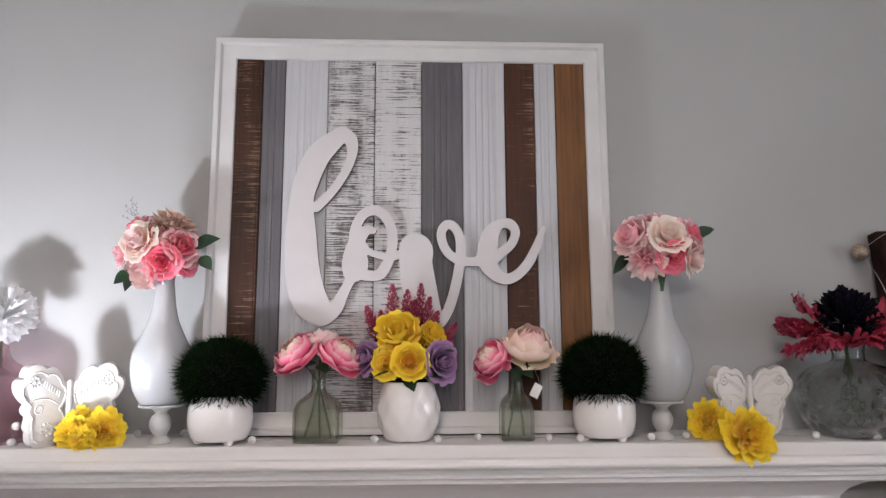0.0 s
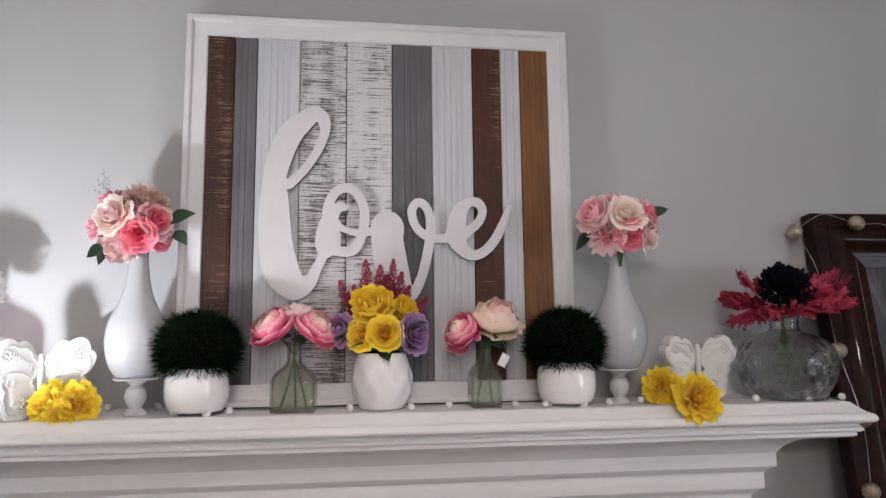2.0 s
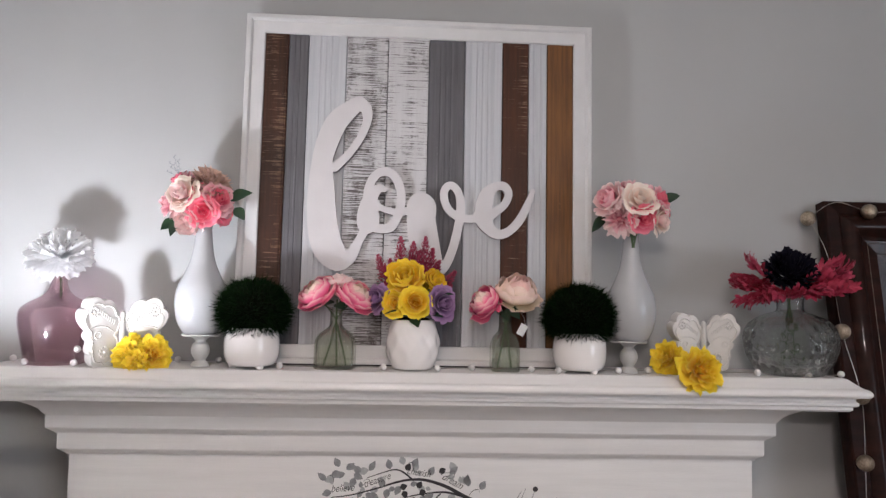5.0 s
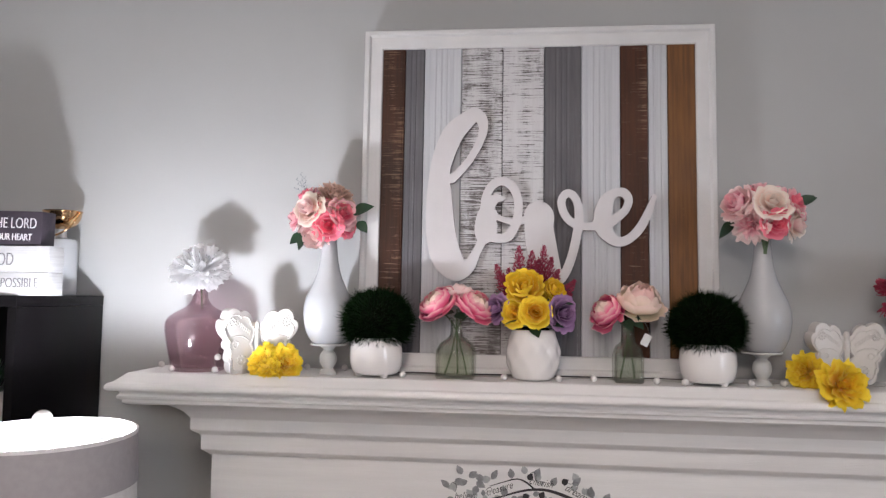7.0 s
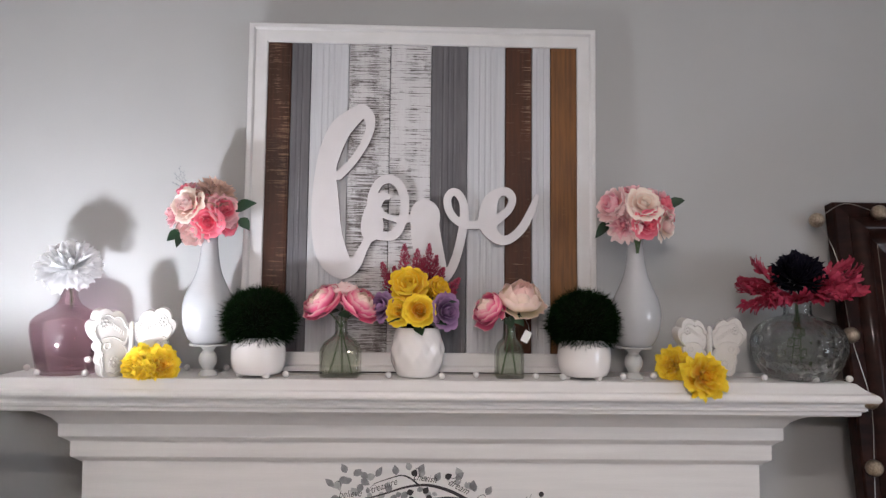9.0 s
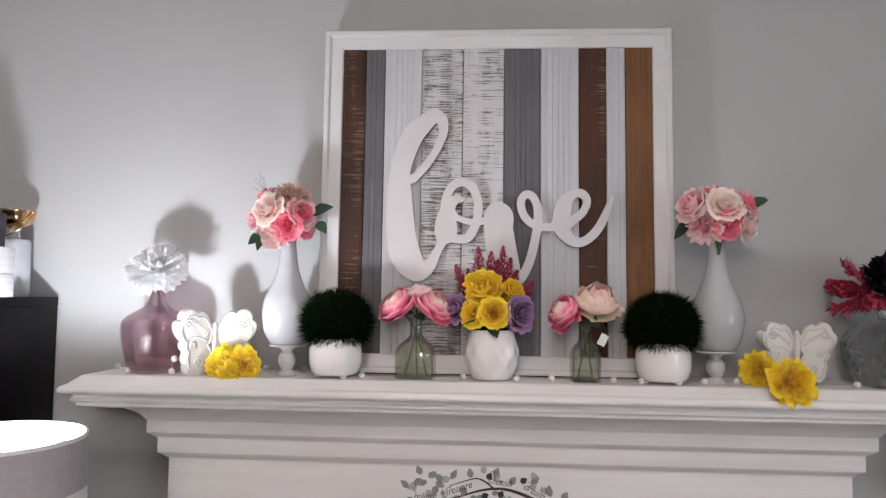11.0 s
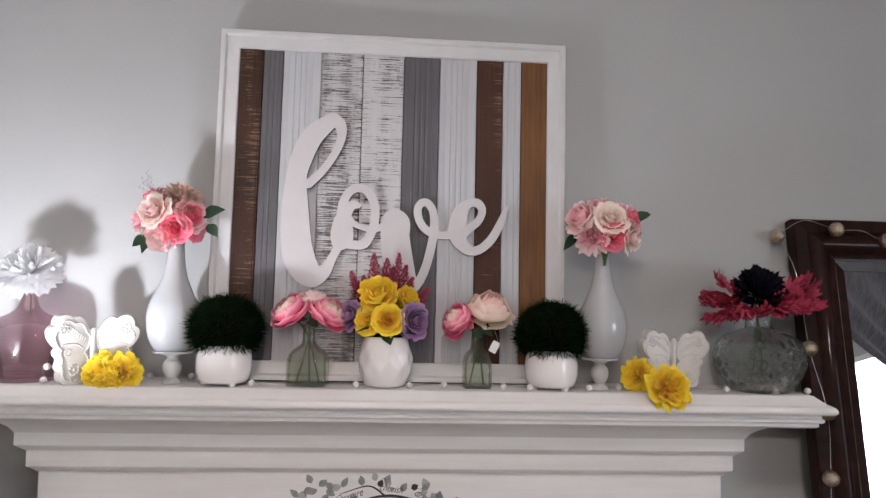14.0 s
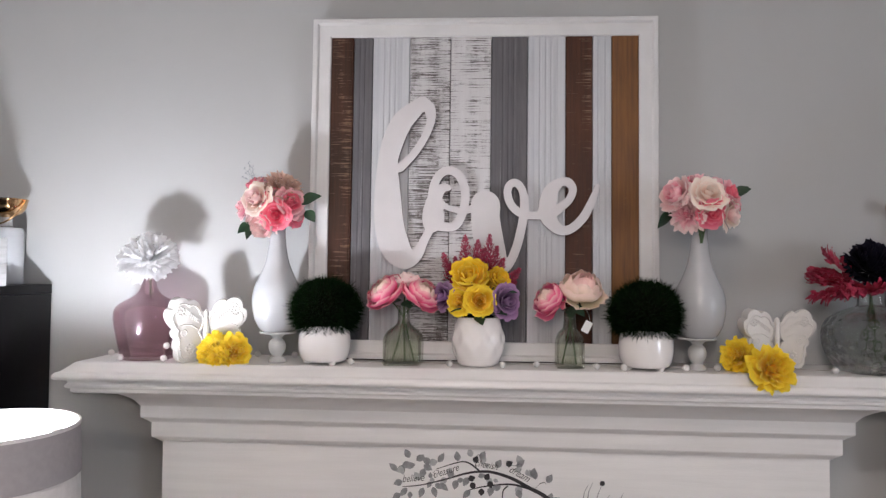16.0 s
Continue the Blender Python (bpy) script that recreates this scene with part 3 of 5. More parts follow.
part("backing_board", block(-FW + 0.037, FW - 0.037, 0.0225, 0.031, 0.037, FH - 0.037), BACKING, art, smooth=0)


def plank(x0, x1, grooves):
    """An upright board; grooves are the places of shallow flutes across its width."""
    bm = bmesh.new()
    w = x1 - x0 - 0.0012
    xs = [(0.0, 0.0015), (0.0012, 0.0)]
    for g, gw in grooves:
        c = g * w
        xs += [(c - gw, 0.0), (c - gw * 0.3, 0.0009), (c + gw * 0.3, 0.0009), (c + gw, 0.0)]
    xs += [(w - 0.0012, 0.0), (w, 0.0015)]
    z0, z1 = 0.0385, FH - 0.0385
    top = [bm.verts.new((x, y, z1)) for x, y in xs]
    low = [bm.verts.new((x, y, z0)) for x, y in xs]
    for i in range(len(xs) - 1):
        bm.faces.new((top[i], low[i], low[i + 1], top[i + 1]))
    bt = [bm.verts.new((0, 0.0155, z)) for z in (z1, z0)]
    bt2 = [bm.verts.new((w, 0.0155, z)) for z in (z1, z0)]
    bm.faces.new((bt[0], bt[1], low[0], top[0]))
    bm.faces.new((top[-1], low[-1], bt2[1], bt2[0]))
    bm.faces.new((bt[0], bt2[0], bt2[1], bt[1]))
    return bm


FLUTE = [(0.17, 0.0042), (0.33, 0.003), (0.49, 0.0035), (0.63, 0.003), (0.80, 0.004)]
edges = [-0.3415, -0.289, -0.246, -0.163, -0.072, 0.0185, 0.0985, 0.1815, 0.2405, 0.2815, 0.3405]
kinds = [(PLANK_BROWN, [(0.92, 0.0012)], "dark brown stained board with saw marks"), (PLANK_GRAY, [(0.35, 0.003), (0.6, 0.002)], "grey painted board"),
         (PLANK_WHITE, FLUTE, "white painted fluted board"), (PLANK_WASH, [], "distressed whitewashed board"), (PLANK_WASH2, [], "distressed whitewashed board"),
         (PLANK_GRAY, FLUTE[1:5], "grey painted fluted board"), (PLANK_WHITE, FLUTE, "white painted fluted board"), (PLANK_UMBER, [], "dark brown stained board with saw marks"),
         (PLANK_WHITE, [(0.3, 0.003), (0.68, 0.002)], "white painted board"), (PLANK_WARM, [], "warm brown stained board")]
for i, (x0, x1, (m, grooves, label)) in enumerate(zip(edges, edges[1:], kinds)):
    proud = (0.0, 0.0012, 0.0005)[i % 3]
    part("plank", plank(x0, x1, grooves), m, art, label, smooth=20).matrix_basis = pose(x0 + 0.0006, 0.006 + proud, 0)

# the cut-out word: strokes of varying width, merged into one plate
STROKES_L = [(602, 238, 14), (578, 258, 19), (558, 280, 22), (541, 320, 22), (532, 360, 21), (532, 420, 27), (536, 480, 30), (545, 520, 31), (557, 543, 28), (574, 560, 17), (595, 546, 13), (609, 520, 9), (622, 494, 9)]
LOOP_L = [(602, 238, 14), (617, 250, 12), (620, 275, 9), (608, 308, 8), (585, 343, 8), (558, 371, 9)]
BODY_O = [(622, 494, 10), (628, 474, 23), (628, 444, 17), (636, 424, 12), (648, 411, 9), (659, 412, 6)]
RING_O = [(628, 440, 11), (627, 412, 9), (640, 385, 9), (660, 376, 9), (680, 386, 9), (692, 412, 9), (693, 440, 9), (686, 468, 9), (672, 488, 10), (650, 491, 9), (630, 482, 14)]
TAIL_O = [(640, 438, 8), (652, 449, 6), (672, 456, 6), (692, 458, 7), (712, 452, 8)]
BODY_V = [(712, 450, 8), (734, 444, 28), (735, 470, 29), (741, 510, 30), (753, 545, 25), (768, 567, 14), (777, 574, 8), (789, 556, 9), (801, 525, 9), (811, 482, 9), (815, 450, 9), (812, 420, 8), (801, 403, 8), (788, 402, 8), (780, 417, 8), (785, 440, 8), (799, 457, 8), (820, 466, 8), (846, 466, 8)]
BODY_E = [(846, 466, 8), (858, 452, 14), (863, 436, 17), (870, 415, 14), (886, 400, 9), (903, 399, 9), (913, 413, 8), (906, 434, 8), (888, 450, 9), (870, 461, 12)]
FOOT_E = [(862, 440, 17), (862, 465, 17), (873, 484, 13), (891, 496, 10), (912, 491, 9), (934, 470, 9), (950, 441, 8), (963, 407, 5)]
step = 0.0022
gx, gz = np.meshgrid(np.arange(-0.25, 0.27, step), np.arange(1.53, 1.97, step), indexing="ij")
field = np.full(gx.shape, -1.0)
for stroke in (STROKES_L, LOOP_L, BODY_O, RING_O, TAIL_O, BODY_V, BODY_E, FOOT_E):
    for u, v, w in smooth_rows(stroke, 12):
        field = np.maximum(field, w * 0.00106 - np.hypot(gx - (-0.224 + (u - 515) * 0.001058), gz - (1.62 - (v - 520) * 0.00108)))
bm = bmesh.new()
cache = {}


def corner(key, x, z):
    if key not in cache:
        cache[key] = (bm.verts.new((x, 0, z)), bm.verts.new((x, 0.009, z)))
    return cache[key]


nx, nz_ = field.shape
for i in range(nx - 1):
    for k in range(nz_ - 1):
        vals = [field[i, k], field[i + 1, k], field[i + 1, k + 1], field[i, k + 1]]
        if max(vals) <= 0:
            continue
        ids = [(i, k), (i + 1, k), (i + 1, k + 1), (i, k + 1)]
        ring, cut = [], []
        for s in range(4):
            p, q, fp, fq = ids[s], ids[(s + 1) % 4], vals[s], vals[(s + 1) % 4]
            if fp > 0:
                ring.append(corner(p, gx[p], gz[p]))
            if (fp > 0) != (fq > 0):
                t = fp / (fp - fq)
                c = corner((min(p, q), max(p, q)), gx[p] + t * (gx[q] - gx[p]), gz[p] + t * (gz[q] - gz[p]))
                ring.append(c)
                cut.append((c, fp > 0))
        if len(ring) > 2:
            bm.faces.new([r[0] for r in ring])
            bm.faces.new([r[1] for r in ring[::-1]])
        if len(cut) == 2:
            (c1, _), (c2, _) = cut
            if c1[0] is not c2[0]:
                f = bm.faces.new((c1[0], c2[0], c2[1], c1[1]))
                f.material_index = 1
word = part("cutout_word", bm, [LETTER, EDGE_BROWN], art, "white cut-out cursive word love", smooth=30)
word.matrix_basis = Matrix.Translation((-0.001, -0.006, -SHELF - 0.003))


# ---- flowers ----
def petal_mesh(name, material, rb, rt, z0, z1, width, curl=0.1, ruffle=0.02, seed=0, nu=8, nv=7, point=0.0):
    """A cupped petal round the z axis: foot near the axis at z0, belly radius rb, rim radius rt at z1."""
    rng = random.Random(seed)
    ph = [rng.uniform(0, 6.28) for _ in range(3)]
    bm = bmesh.new()
    uvl = bm.loops.layers.uv.new("UVMap")
    grid, at = [], {}
    for j in range(nv + 1):
        v = j / nv
        row = []
        for i in range(nu + 1):
            u = 2 * i / nu - 1
            belly = math.sin(min(1, v * 1.25) * math.pi / 2)
            r = 0.06 + (rb - 0.06) * belly + (rt - rb) * max(0, (v - 0.45) / 0.55) ** 1.5
            half = width * (math.sin(math.pi * (0.12 + 0.63 * v)) ** 0.7) * (1 - point * v * v * 0.8)
            drop = (z1 - z0) * (0.16 + point * 0.4) * u * u * v * v
            z = z0 + (z1 - z0) * v ** 0.85 - drop - curl * max(0, v - 0.7) ** 2 * 6
            wob = 1.25 * ruffle * v * v * (math.sin(u * 5 + ph[0]) + 0.7 * math.sin(u * 9 + ph[1]))
            a = half * u
            vert = bm.verts.new(((r + wob) * math.cos(a), (r + wob) * math.sin(a), z + 0.6 * wob * math.cos(u * 4 + ph[2])))
            at[vert] = (i / nu, v)
            row.append(vert)
        grid.append(row)
    for j in range(nv):
        for i in range(nu):
            f = bm.faces.new((grid[j][i], grid[j][i + 1], grid[j + 1][i + 1], grid[j + 1][i]))
            for lp in f.loops:
                lp[uvl].uv = at[lp.vert]
    return finish(name, bm, material, 180)


def heart_mesh(name, material, r, h, turns=3):
    """The rolled heart of a bloom: a spiral sheet over a small dome."""
    bm = bmesh.new()
    uvl = bm.loops.layers.uv.new("UVMap")
    n = 30
    low, top = [], []
    for i in range(n + 1):
        t = i / n
        a = t * turns * 2 * math.pi
        k = r * (0.18 + 0.82 * t)
        low.append(bm.verts.new((k * 0.7 * math.cos(a), k * 0.7 * math.sin(a), -0.35)))
        top.append(bm.verts.new((k * math.cos(a), k * math.sin(a), h * (1 - 0.25 * t) + 0.02 * math.sin(a * 2.3))))
    for i in range(n):
        f = bm.faces.new((low[i], low[i + 1], top[i + 1], top[i]))
        for lp in f.loops:
            lp[uvl].uv = (0.5, 0.75 if lp.vert in (top[i], top[i + 1]) else 0.1)
    dome = [bm.verts.new((r * 0.9 * math.cos(k), r * 0.9 * math.sin(k), h * 0.45)) for k in np.linspace(0, 2 * math.pi, 10, endpoint=False)]
    f = bm.faces.new(dome)
    for lp in f.loops:
        lp[uvl].uv = (0.5, 0.05)
    return finish(name, bm, material, 180)


# layers: petals, belly radius, rim radius, foot, rim height, half width, curl, ruffle
STYLES = {
    "rose": ((3, 0.26, 0.27, -0.35, 0.50, 1.15, 0.02, 0.01), (4, 0.42, 0.46, -0.4, 0.47, 1.0, 0.08, 0.015), (5, 0.60, 0.74, -0.45, 0.36, 0.80, 0.18, 0.025), (6, 0.74, 1.0, -0.5, 0.14, 0.66, 0.22, 0.03)),
    "cup": ((4, 0.34, 0.30, -0.4, 0.50, 1.0, 0.02, 0.02), (5, 0.55, 0.50, -0.5, 0.46, 0.85, 0.05, 0.03), (6, 0.78, 0.76, -0.55, 0.36, 0.72, 0.10, 0.03), (6, 0.92, 1.0, -0.55, 0.16, 0.62, 0.18, 0.04)),
    "ruffled": ((5, 0.22, 0.34, -0.4, 0.50, 0.75, 0.02, 0.07), (7, 0.38, 0.55, -0.45, 0.46, 0.62, 0.05, 0.08), (8, 0.55, 0.76, -0.5, 0.34, 0.55, 0.10, 0.09), (9, 0.70, 0.95, -0.5, 0.15, 0.50, 0.12, 0.09), (9, 0.80, 1.05, -0.5, -0.10, 0.46, 0.12, 0.09)),
    "globe": ((4, 0.26, 0.05, -0.4, 0.72, 1.2, 0.0, 0.008), (5, 0.43, 0.14, -0.5, 0.72, 1.0, 0.0, 0.012), (6, 0.61, 0.30, -0.55, 0.69, 0.85, 0.0, 0.02), (6, 0.79, 0.52, -0.6, 0.60, 0.76, 0.0, 0.025), (6, 0.95, 0.82, -0.6, 0.42, 0.70, 0.03, 0.035), (5, 0.96, 1.02, -0.6, -0.02, 0.66, 0.08, 0.05)),
    "ranunculus": ((4, 0.24, 0.05, -0.4, 0.66, 1.2, 0.0, 0.008), (5, 0.40, 0.14, -0.5, 0.68, 1.0, 0.0, 0.012), (6, 0.57, 0.28, -0.55, 0.66, 0.90, 0.0, 0.016), (6, 0.74, 0.46, -0.6, 0.62, 0.84, 0.0, 0.02), (6, 0.90, 0.72, -0.62, 0.52, 0.82, 0.0, 0.026), (5, 1.00, 0.98, -0.64, 0.30, 0.86, 0.03, 0.035), (5, 1.0, 1.12, -0.66, -0.02, 0.80, 0.06, 0.045)),
    "frilled": ((5, 0.24, 0.30, -0.4, 0.52, 0.95, 0.02, 0.05), (6, 0.42, 0.54, -0.45, 0.48, 0.85, 0.05, 0.06), (7, 0.58, 0.76, -0.5, 0.36, 0.75, 0.10, 0.075), (8, 0.72, 0.94, -0.5, 0.16, 0.66, 0.14, 0.08), (8, 0.82, 1.04, -0.5, -0.10, 0.60, 0.14, 0.08)),
    "mum": ((7, 0.20, 0.22, -0.2, 0.80, 0.5, 0.0, 0.02), (10, 0.36, 0.44, -0.2, 0.74, 0.36, 0.03, 0.02), (13, 0.50, 0.66, -0.2, 0.60, 0.30, 0.06, 0.025), (15, 0.62, 0.84, -0.2, 0.42, 0.28, 0.08, 0.04), (16, 0.70, 0.96, -0.2, 0.20, 0.27, 0.08, 0.04), (16, 0.74, 1.02, -0.2, -0.04, 0.27, 0.08, 0.04), (15, 0.70, 0.96, -0.2, -0.30, 0.27, 0.08, 0.04), (12, 0.56, 0.76, -0.2, -0.50, 0.28, 0.08, 0.04)),
    "carnation": ((7, 0.2, 0.25, -0.3, 0.75, 0.5, 0.0, 0.05), (10, 0.38, 0.45, -0.3, 0.70, 0.42, 0.03, 0.06), (12, 0.55, 0.64, -0.3, 0.58, 0.38, 0.06, 0.06), (14, 0.68, 0.80, -0.3, 0.40, 0.36, 0.08, 0.06), (14, 0.76, 0.92, -0.3, 0.16, 0.36, 0.08, 0.06), (14, 0.78, 0.96, -0.3, -0.10, 0.36, 0.08, 0.06)),
}
BLOOMS = {}


def bloom_meshes(style, outer, inner):
    key = (style, outer.name, inner.name)
    if key not in BLOOMS:
        layers = STYLES[style]
        last = len(layers) - 1
        BLOOMS[key] = (heart_mesh("heart", inner, 0.2, 0.44), [[petal_mesh("petal", outer if k > last / 2 - 0.1 else inner, rb, rt, z0, z1, w, c, f, seed=k * 7 + s, point=0.15 if style == "mum" else 0.0)
                                for s in range(2)] for k, (n, rb, rt, z0, z1, w, c, f) in enumerate(layers)])
    return BLOOMS[key]


def bloom(parent, name, at, facing, size, style, outer, inner, seed, label="", skip=0, squash=1.0):
    """One bloom: its rolled heart is the part, its petals are pieces of it."""
    rng = random.Random(seed)
    slack = 0.6 if style in ("globe", "ranunculus") else 1.0
    heart, layers = bloom_meshes(style, outer, inner)
    m = Matrix.Translation(at) @ Vector(facing).normalized().to_track_quat("Z", "Y").to_matrix().to_4x4() @ pose(0, 0, 0, 0, 0, rng.uniform(0, 360)) @ Matrix.Diagonal((size, size, size * squash, 1))
    head = part(name, heart, None, parent, label)
    head.matrix_basis = m
    for k, meshes in enumerate(layers[: len(layers) - skip]):
        n = STYLES[style][k][0]
        off = rng.uniform(0, 360)
        for i in range(n):
            p = part("petal", meshes[i % 2], None, head)
            s = rng.uniform(0.90, 1.09)
            p.matrix_basis = pose(0, 0, rng.uniform(-0.04, 0.04), slack * rng.uniform(-9, 9), slack * rng.uniform(-10, 9), off + 360 * i / n + rng.uniform(-9, 9)) @ Matrix.Diagonal((s, s, s, 1))
    return head


def leaf_mesh(name, length, width, material=None, lobes=0.0):
    bm = bmesh.new()
    n = 8
    mid, lo, hi = [], [], []
    for i in range(n + 1):
        t = i / n
        w = width * math.sin(math.pi * t ** 0.75) * (1 + lobes * math.sin(t * 26))
        mid.append(bm.verts.new((length * t, 0, 0.10 * length * math.sin(t * 2.4))))
        lo.append(bm.verts.new((length * t, -w, 0.10 * length * math.sin(t * 2.4) + 0.25 * w)))
        hi.append(bm.verts.new((length * t, w, 0.10 * length * math.sin(t * 2.4) + 0.25 * w)))
    for i in range(n):
        bm.faces.new((mid[i], mid[i + 1], hi[i + 1], hi[i]))
        bm.faces.new((mid[i], lo[i], lo[i + 1], mid[i + 1]))
    bmesh.ops.remove_doubles(bm, verts=bm.verts, dist=1e-5)
    return finish(name, bm, material or LEAF, 180)


LEAF_BIG, LEAF_SMALL = leaf_mesh("leaf", 0.052, 0.016), leaf_mesh("leaf", 0.036, 0.012)


def leaf(parent, mesh, at, towards, twist=0.0):
    ob = part("leaf", mesh, None, parent)
    ob.matrix_basis = Matrix.Translation(at) @ Vector(towards).to_track_quat("X", "Z").to_matrix().to_4x4() @ pose(0, 0, 0, twist, 0, 0)
    return ob


def plume(length, radius, count, material, seed, bit=0.003, droop=0.0, long=0.3):
    """A feathery flower spike: many tiny florets on short side twigs round a stem."""
    rng = random.Random(seed)
    bm = tube([(0, 0, 0), (0, 0, length * 0.5), (0, 0, length * 0.98)], [0.0012, 0.0009, 0.0004], 5)
    for i in range(count):
        t = (i / count) ** 0.9
        a = i * 2.399 + rng.uniform(-0.4, 0.4)
        r = radius * (1 - t) ** 0.7 * rng.uniform(0.25, 1.0) + 0.001
        c = Vector((r * math.cos(a), r * math.sin(a), length * (0.12 + 0.88 * t) + r * 0.7 - droop * r))
        s = bit * rng.uniform(0.6, 1.15) * (1.1 - 0.5 * t)
        way = Vector((math.cos(a) * (0.5 + long * 0.3), math.sin(a) * (0.5 + long * 0.3), 0.6)) + Vector((rng.uniform(-0.3, 0.3), rng.uniform(-0.3, 0.3), 0))
        q = way.to_track_quat("Z", "Y").to_matrix() @ Matrix.Diagonal((0.75, 0.55, 1 + long))
        vs = [bm.verts.new(c + q @ (Vector(d) * s)) for d in ((1, 0, 0), (-1, 0, 0), (0, 0.8, 0), (0, -0.8, 0), (0, 0, 1.3), (0, 0, -1.3))]
        for x, y, z in ((0, 2, 4), (2, 1, 4), (1, 3, 4), (3, 0, 4), (2, 0, 5), (1, 2, 5), (3, 1, 5), (0, 3, 5)):
            bm.faces.new((vs[x], vs[y], vs[z]))
    return finish("flower_spike", bm, material, 30)


def stem(parent, path, r=0.0016):
    pth = smooth_rows(path, 4)
    return part("stem", tube(pth, r, 6), STEM, parent)


# ---- the two rose bouquets in tall vases on stands ----
def stand_thing(x, y, tall):
    st = thing("pedestal_stand", "white turned pedestal stand on the mantel under a vase", "stand", pose(x, y, SHELF) @ Matrix.Diagonal((0.96, 0.96, tall, 1)), "pedestal stands")
    part("base", lathe(smooth_rows([(0, 0), (0.018, 0), (0.0195, 0.003), (0.017, 0.007), (0.0125, 0.011)], 3) + [(0, 0.011)], 28), STAND, st)
    part("baluster", lathe([(0, 0.0105)] + smooth_rows([(0.0115, 0.011), (0.011, 0.014), (0.0175, 0.024), (0.0185, 0.034), (0.0155, 0.043), (0.011, 0.047), (0.011, 0.051), (0.016, 0.055), (0.018, 0.057)], 4) + [(0, 0.057)], 28), STAND, st)
    part("plate", lathe([(0, 0.0572), (0.020, 0.0572), (0.037, 0.0582), (0.039, 0.060), (0.0385, 0.0625), (0.036, 0.0622), (0.034, 0.0612), (0, 0.0612)], 40), STAND, st)
    return st


def vase_thing(x, y, label, foot, size):
    v = thing("vase", label, "vase", pose(x, y, SHELF + foot) @ Matrix.Diagonal((size, size, size, 1)), "tall vases")
    outer = smooth_rows([(0.026, 0.0), (0.034, 0.004), (0.0455, 0.024), (0.0515, 0.050), (0.0525, 0.073), (0.0478, 0.099), (0.0368, 0.124), (0.0262, 0.150), (0.0202, 0.178), (0.0172, 0.206), (0.0162, 0.222), (0.0182, 0.234)], 4)
    inner = [(r - 0.003, z) for r, z in outer[::-1] if z > 0.15]
    part("body", lathe([(0, 0.001)] + outer + [(0.0172, 0.2352)] + inner + [(0, 0.15)], 44), PORCELAIN, v)
    part("rim", lathe([(0.0172 + 0.0016 * math.cos(t), 0.2352 + 0.0016 * math.sin(t)) for t in np.linspace(0, 2 * math.pi, 9)], 32), PORCELAIN, v)
    part("foot_ring", lathe([(0.022, -0.0004), (0.0285, -0.0004), (0.0300, 0.0016), (0.0285, 0.0036), (0.022, 0.0036)] + [(0.022, -0.0004)], 32), PORCELAIN, v)
    return v


stand_thing(-0.431, 1.284, 1.05)
stand_thing(0.440, 1.282, 1.065)
vase_thing(-0.4335, 1.284, "white teardrop ceramic vase on a pedestal stand, lit by the lamp", 0.0645, 0.972)
vase_thing(0.445, 1.282, "white teardrop ceramic vase on a pedestal stand beside the frame", 0.0654, 0.966)


def bouquet(name, label, centre, blooms, leaves, seed, at, size):
    """Blooms laid out round centre, then set at its place and size."""
    c = Vector(centre)
    b = thing(name, label, "bouquet", pose(*at) @ Matrix.Diagonal((size, size, size, 1)), "rose bouquets")
    for i, (x, z, dy, size, style, outer, inner, nm) in enumerate(blooms):
        at = Vector((x - c.x, dy, z - c.z))
        face = at + Vector((0, -0.022, 0.012))
        bloom(b, nm, at, face, size * 1.14, style, outer, inner, seed + i)
        stem(b, [tuple(at * 0.7), tuple(at * 0.25 + Vector((0, 0, -0.03))), (0.002 * (i % 3 - 1), 0.002 * (i % 2), -0.085)], 0.0013)
    for x, z, dy, tx, tz, ty, big in leaves:
        leaf(b, LEAF_BIG if big else LEAF_SMALL, (x - c.x, dy, z - c.z), (tx, ty, tz), 60)
    return b


left = bouquet("rose_bouquet", "pink, blush and cream artificial rose bouquet in a white vase", (-0.447, 1.300, 1.700), [
    (-0.490, 1.738, -0.010, 0.026, "rose", PINK, HOT, "rose"), (-0.474, 1.706, -0.045, 0.034, "rose", CREAM, BLUSH, "rose"), (-0.508, 1.690, -0.022, 0.027, "rose", PINK, PINK, "rose"),
    (-0.432, 1.673, -0.042, 0.031, "rose", HOT, HOT, "rose"), (-0.405, 1.700, -0.026, 0.034, "rose", PINK, HOT, "rose"), (-0.466, 1.656, -0.026, 0.035, "cup", BLUSH, BLUSH, "rose"),
    (-0.425, 1.738, -0.012, 0.037, "ruffled", PEACH, PEACH, "hydrangea"), (-0.434, 1.708, -0.036, 0.022, "rose", HOT, PINK, "rose"), (-0.400, 1.675, -0.006, 0.026, "rose", HOT, PINK, "rose"),
    (-0.462, 1.742, 0.012, 0.028, "rose", BLUSH, PINK, "rose"), (-0.495, 1.662, 0.008, 0.028, "rose", PINK, BLUSH, "rose"), (-0.447, 1.690, 0.026, 0.040, "rose", BLUSH, PINK, "rose"), (-0.410, 1.712, 0.022, 0.030, "rose", BLUSH, BLUSH, "rose")],
    [(-0.388, 1.700, -0.01, 1.0, 0.25, -0.1, True), (-0.378, 1.685, 0.0, 0.4, -0.5, -0.1, False), (-0.492, 1.655, -0.02, -0.5, -0.5, -0.3, False), (-0.485, 1.652, -0.024, -0.25, -0.8, -0.2, False)], 10, (-0.441, 1.284, 1.698), 0.985)
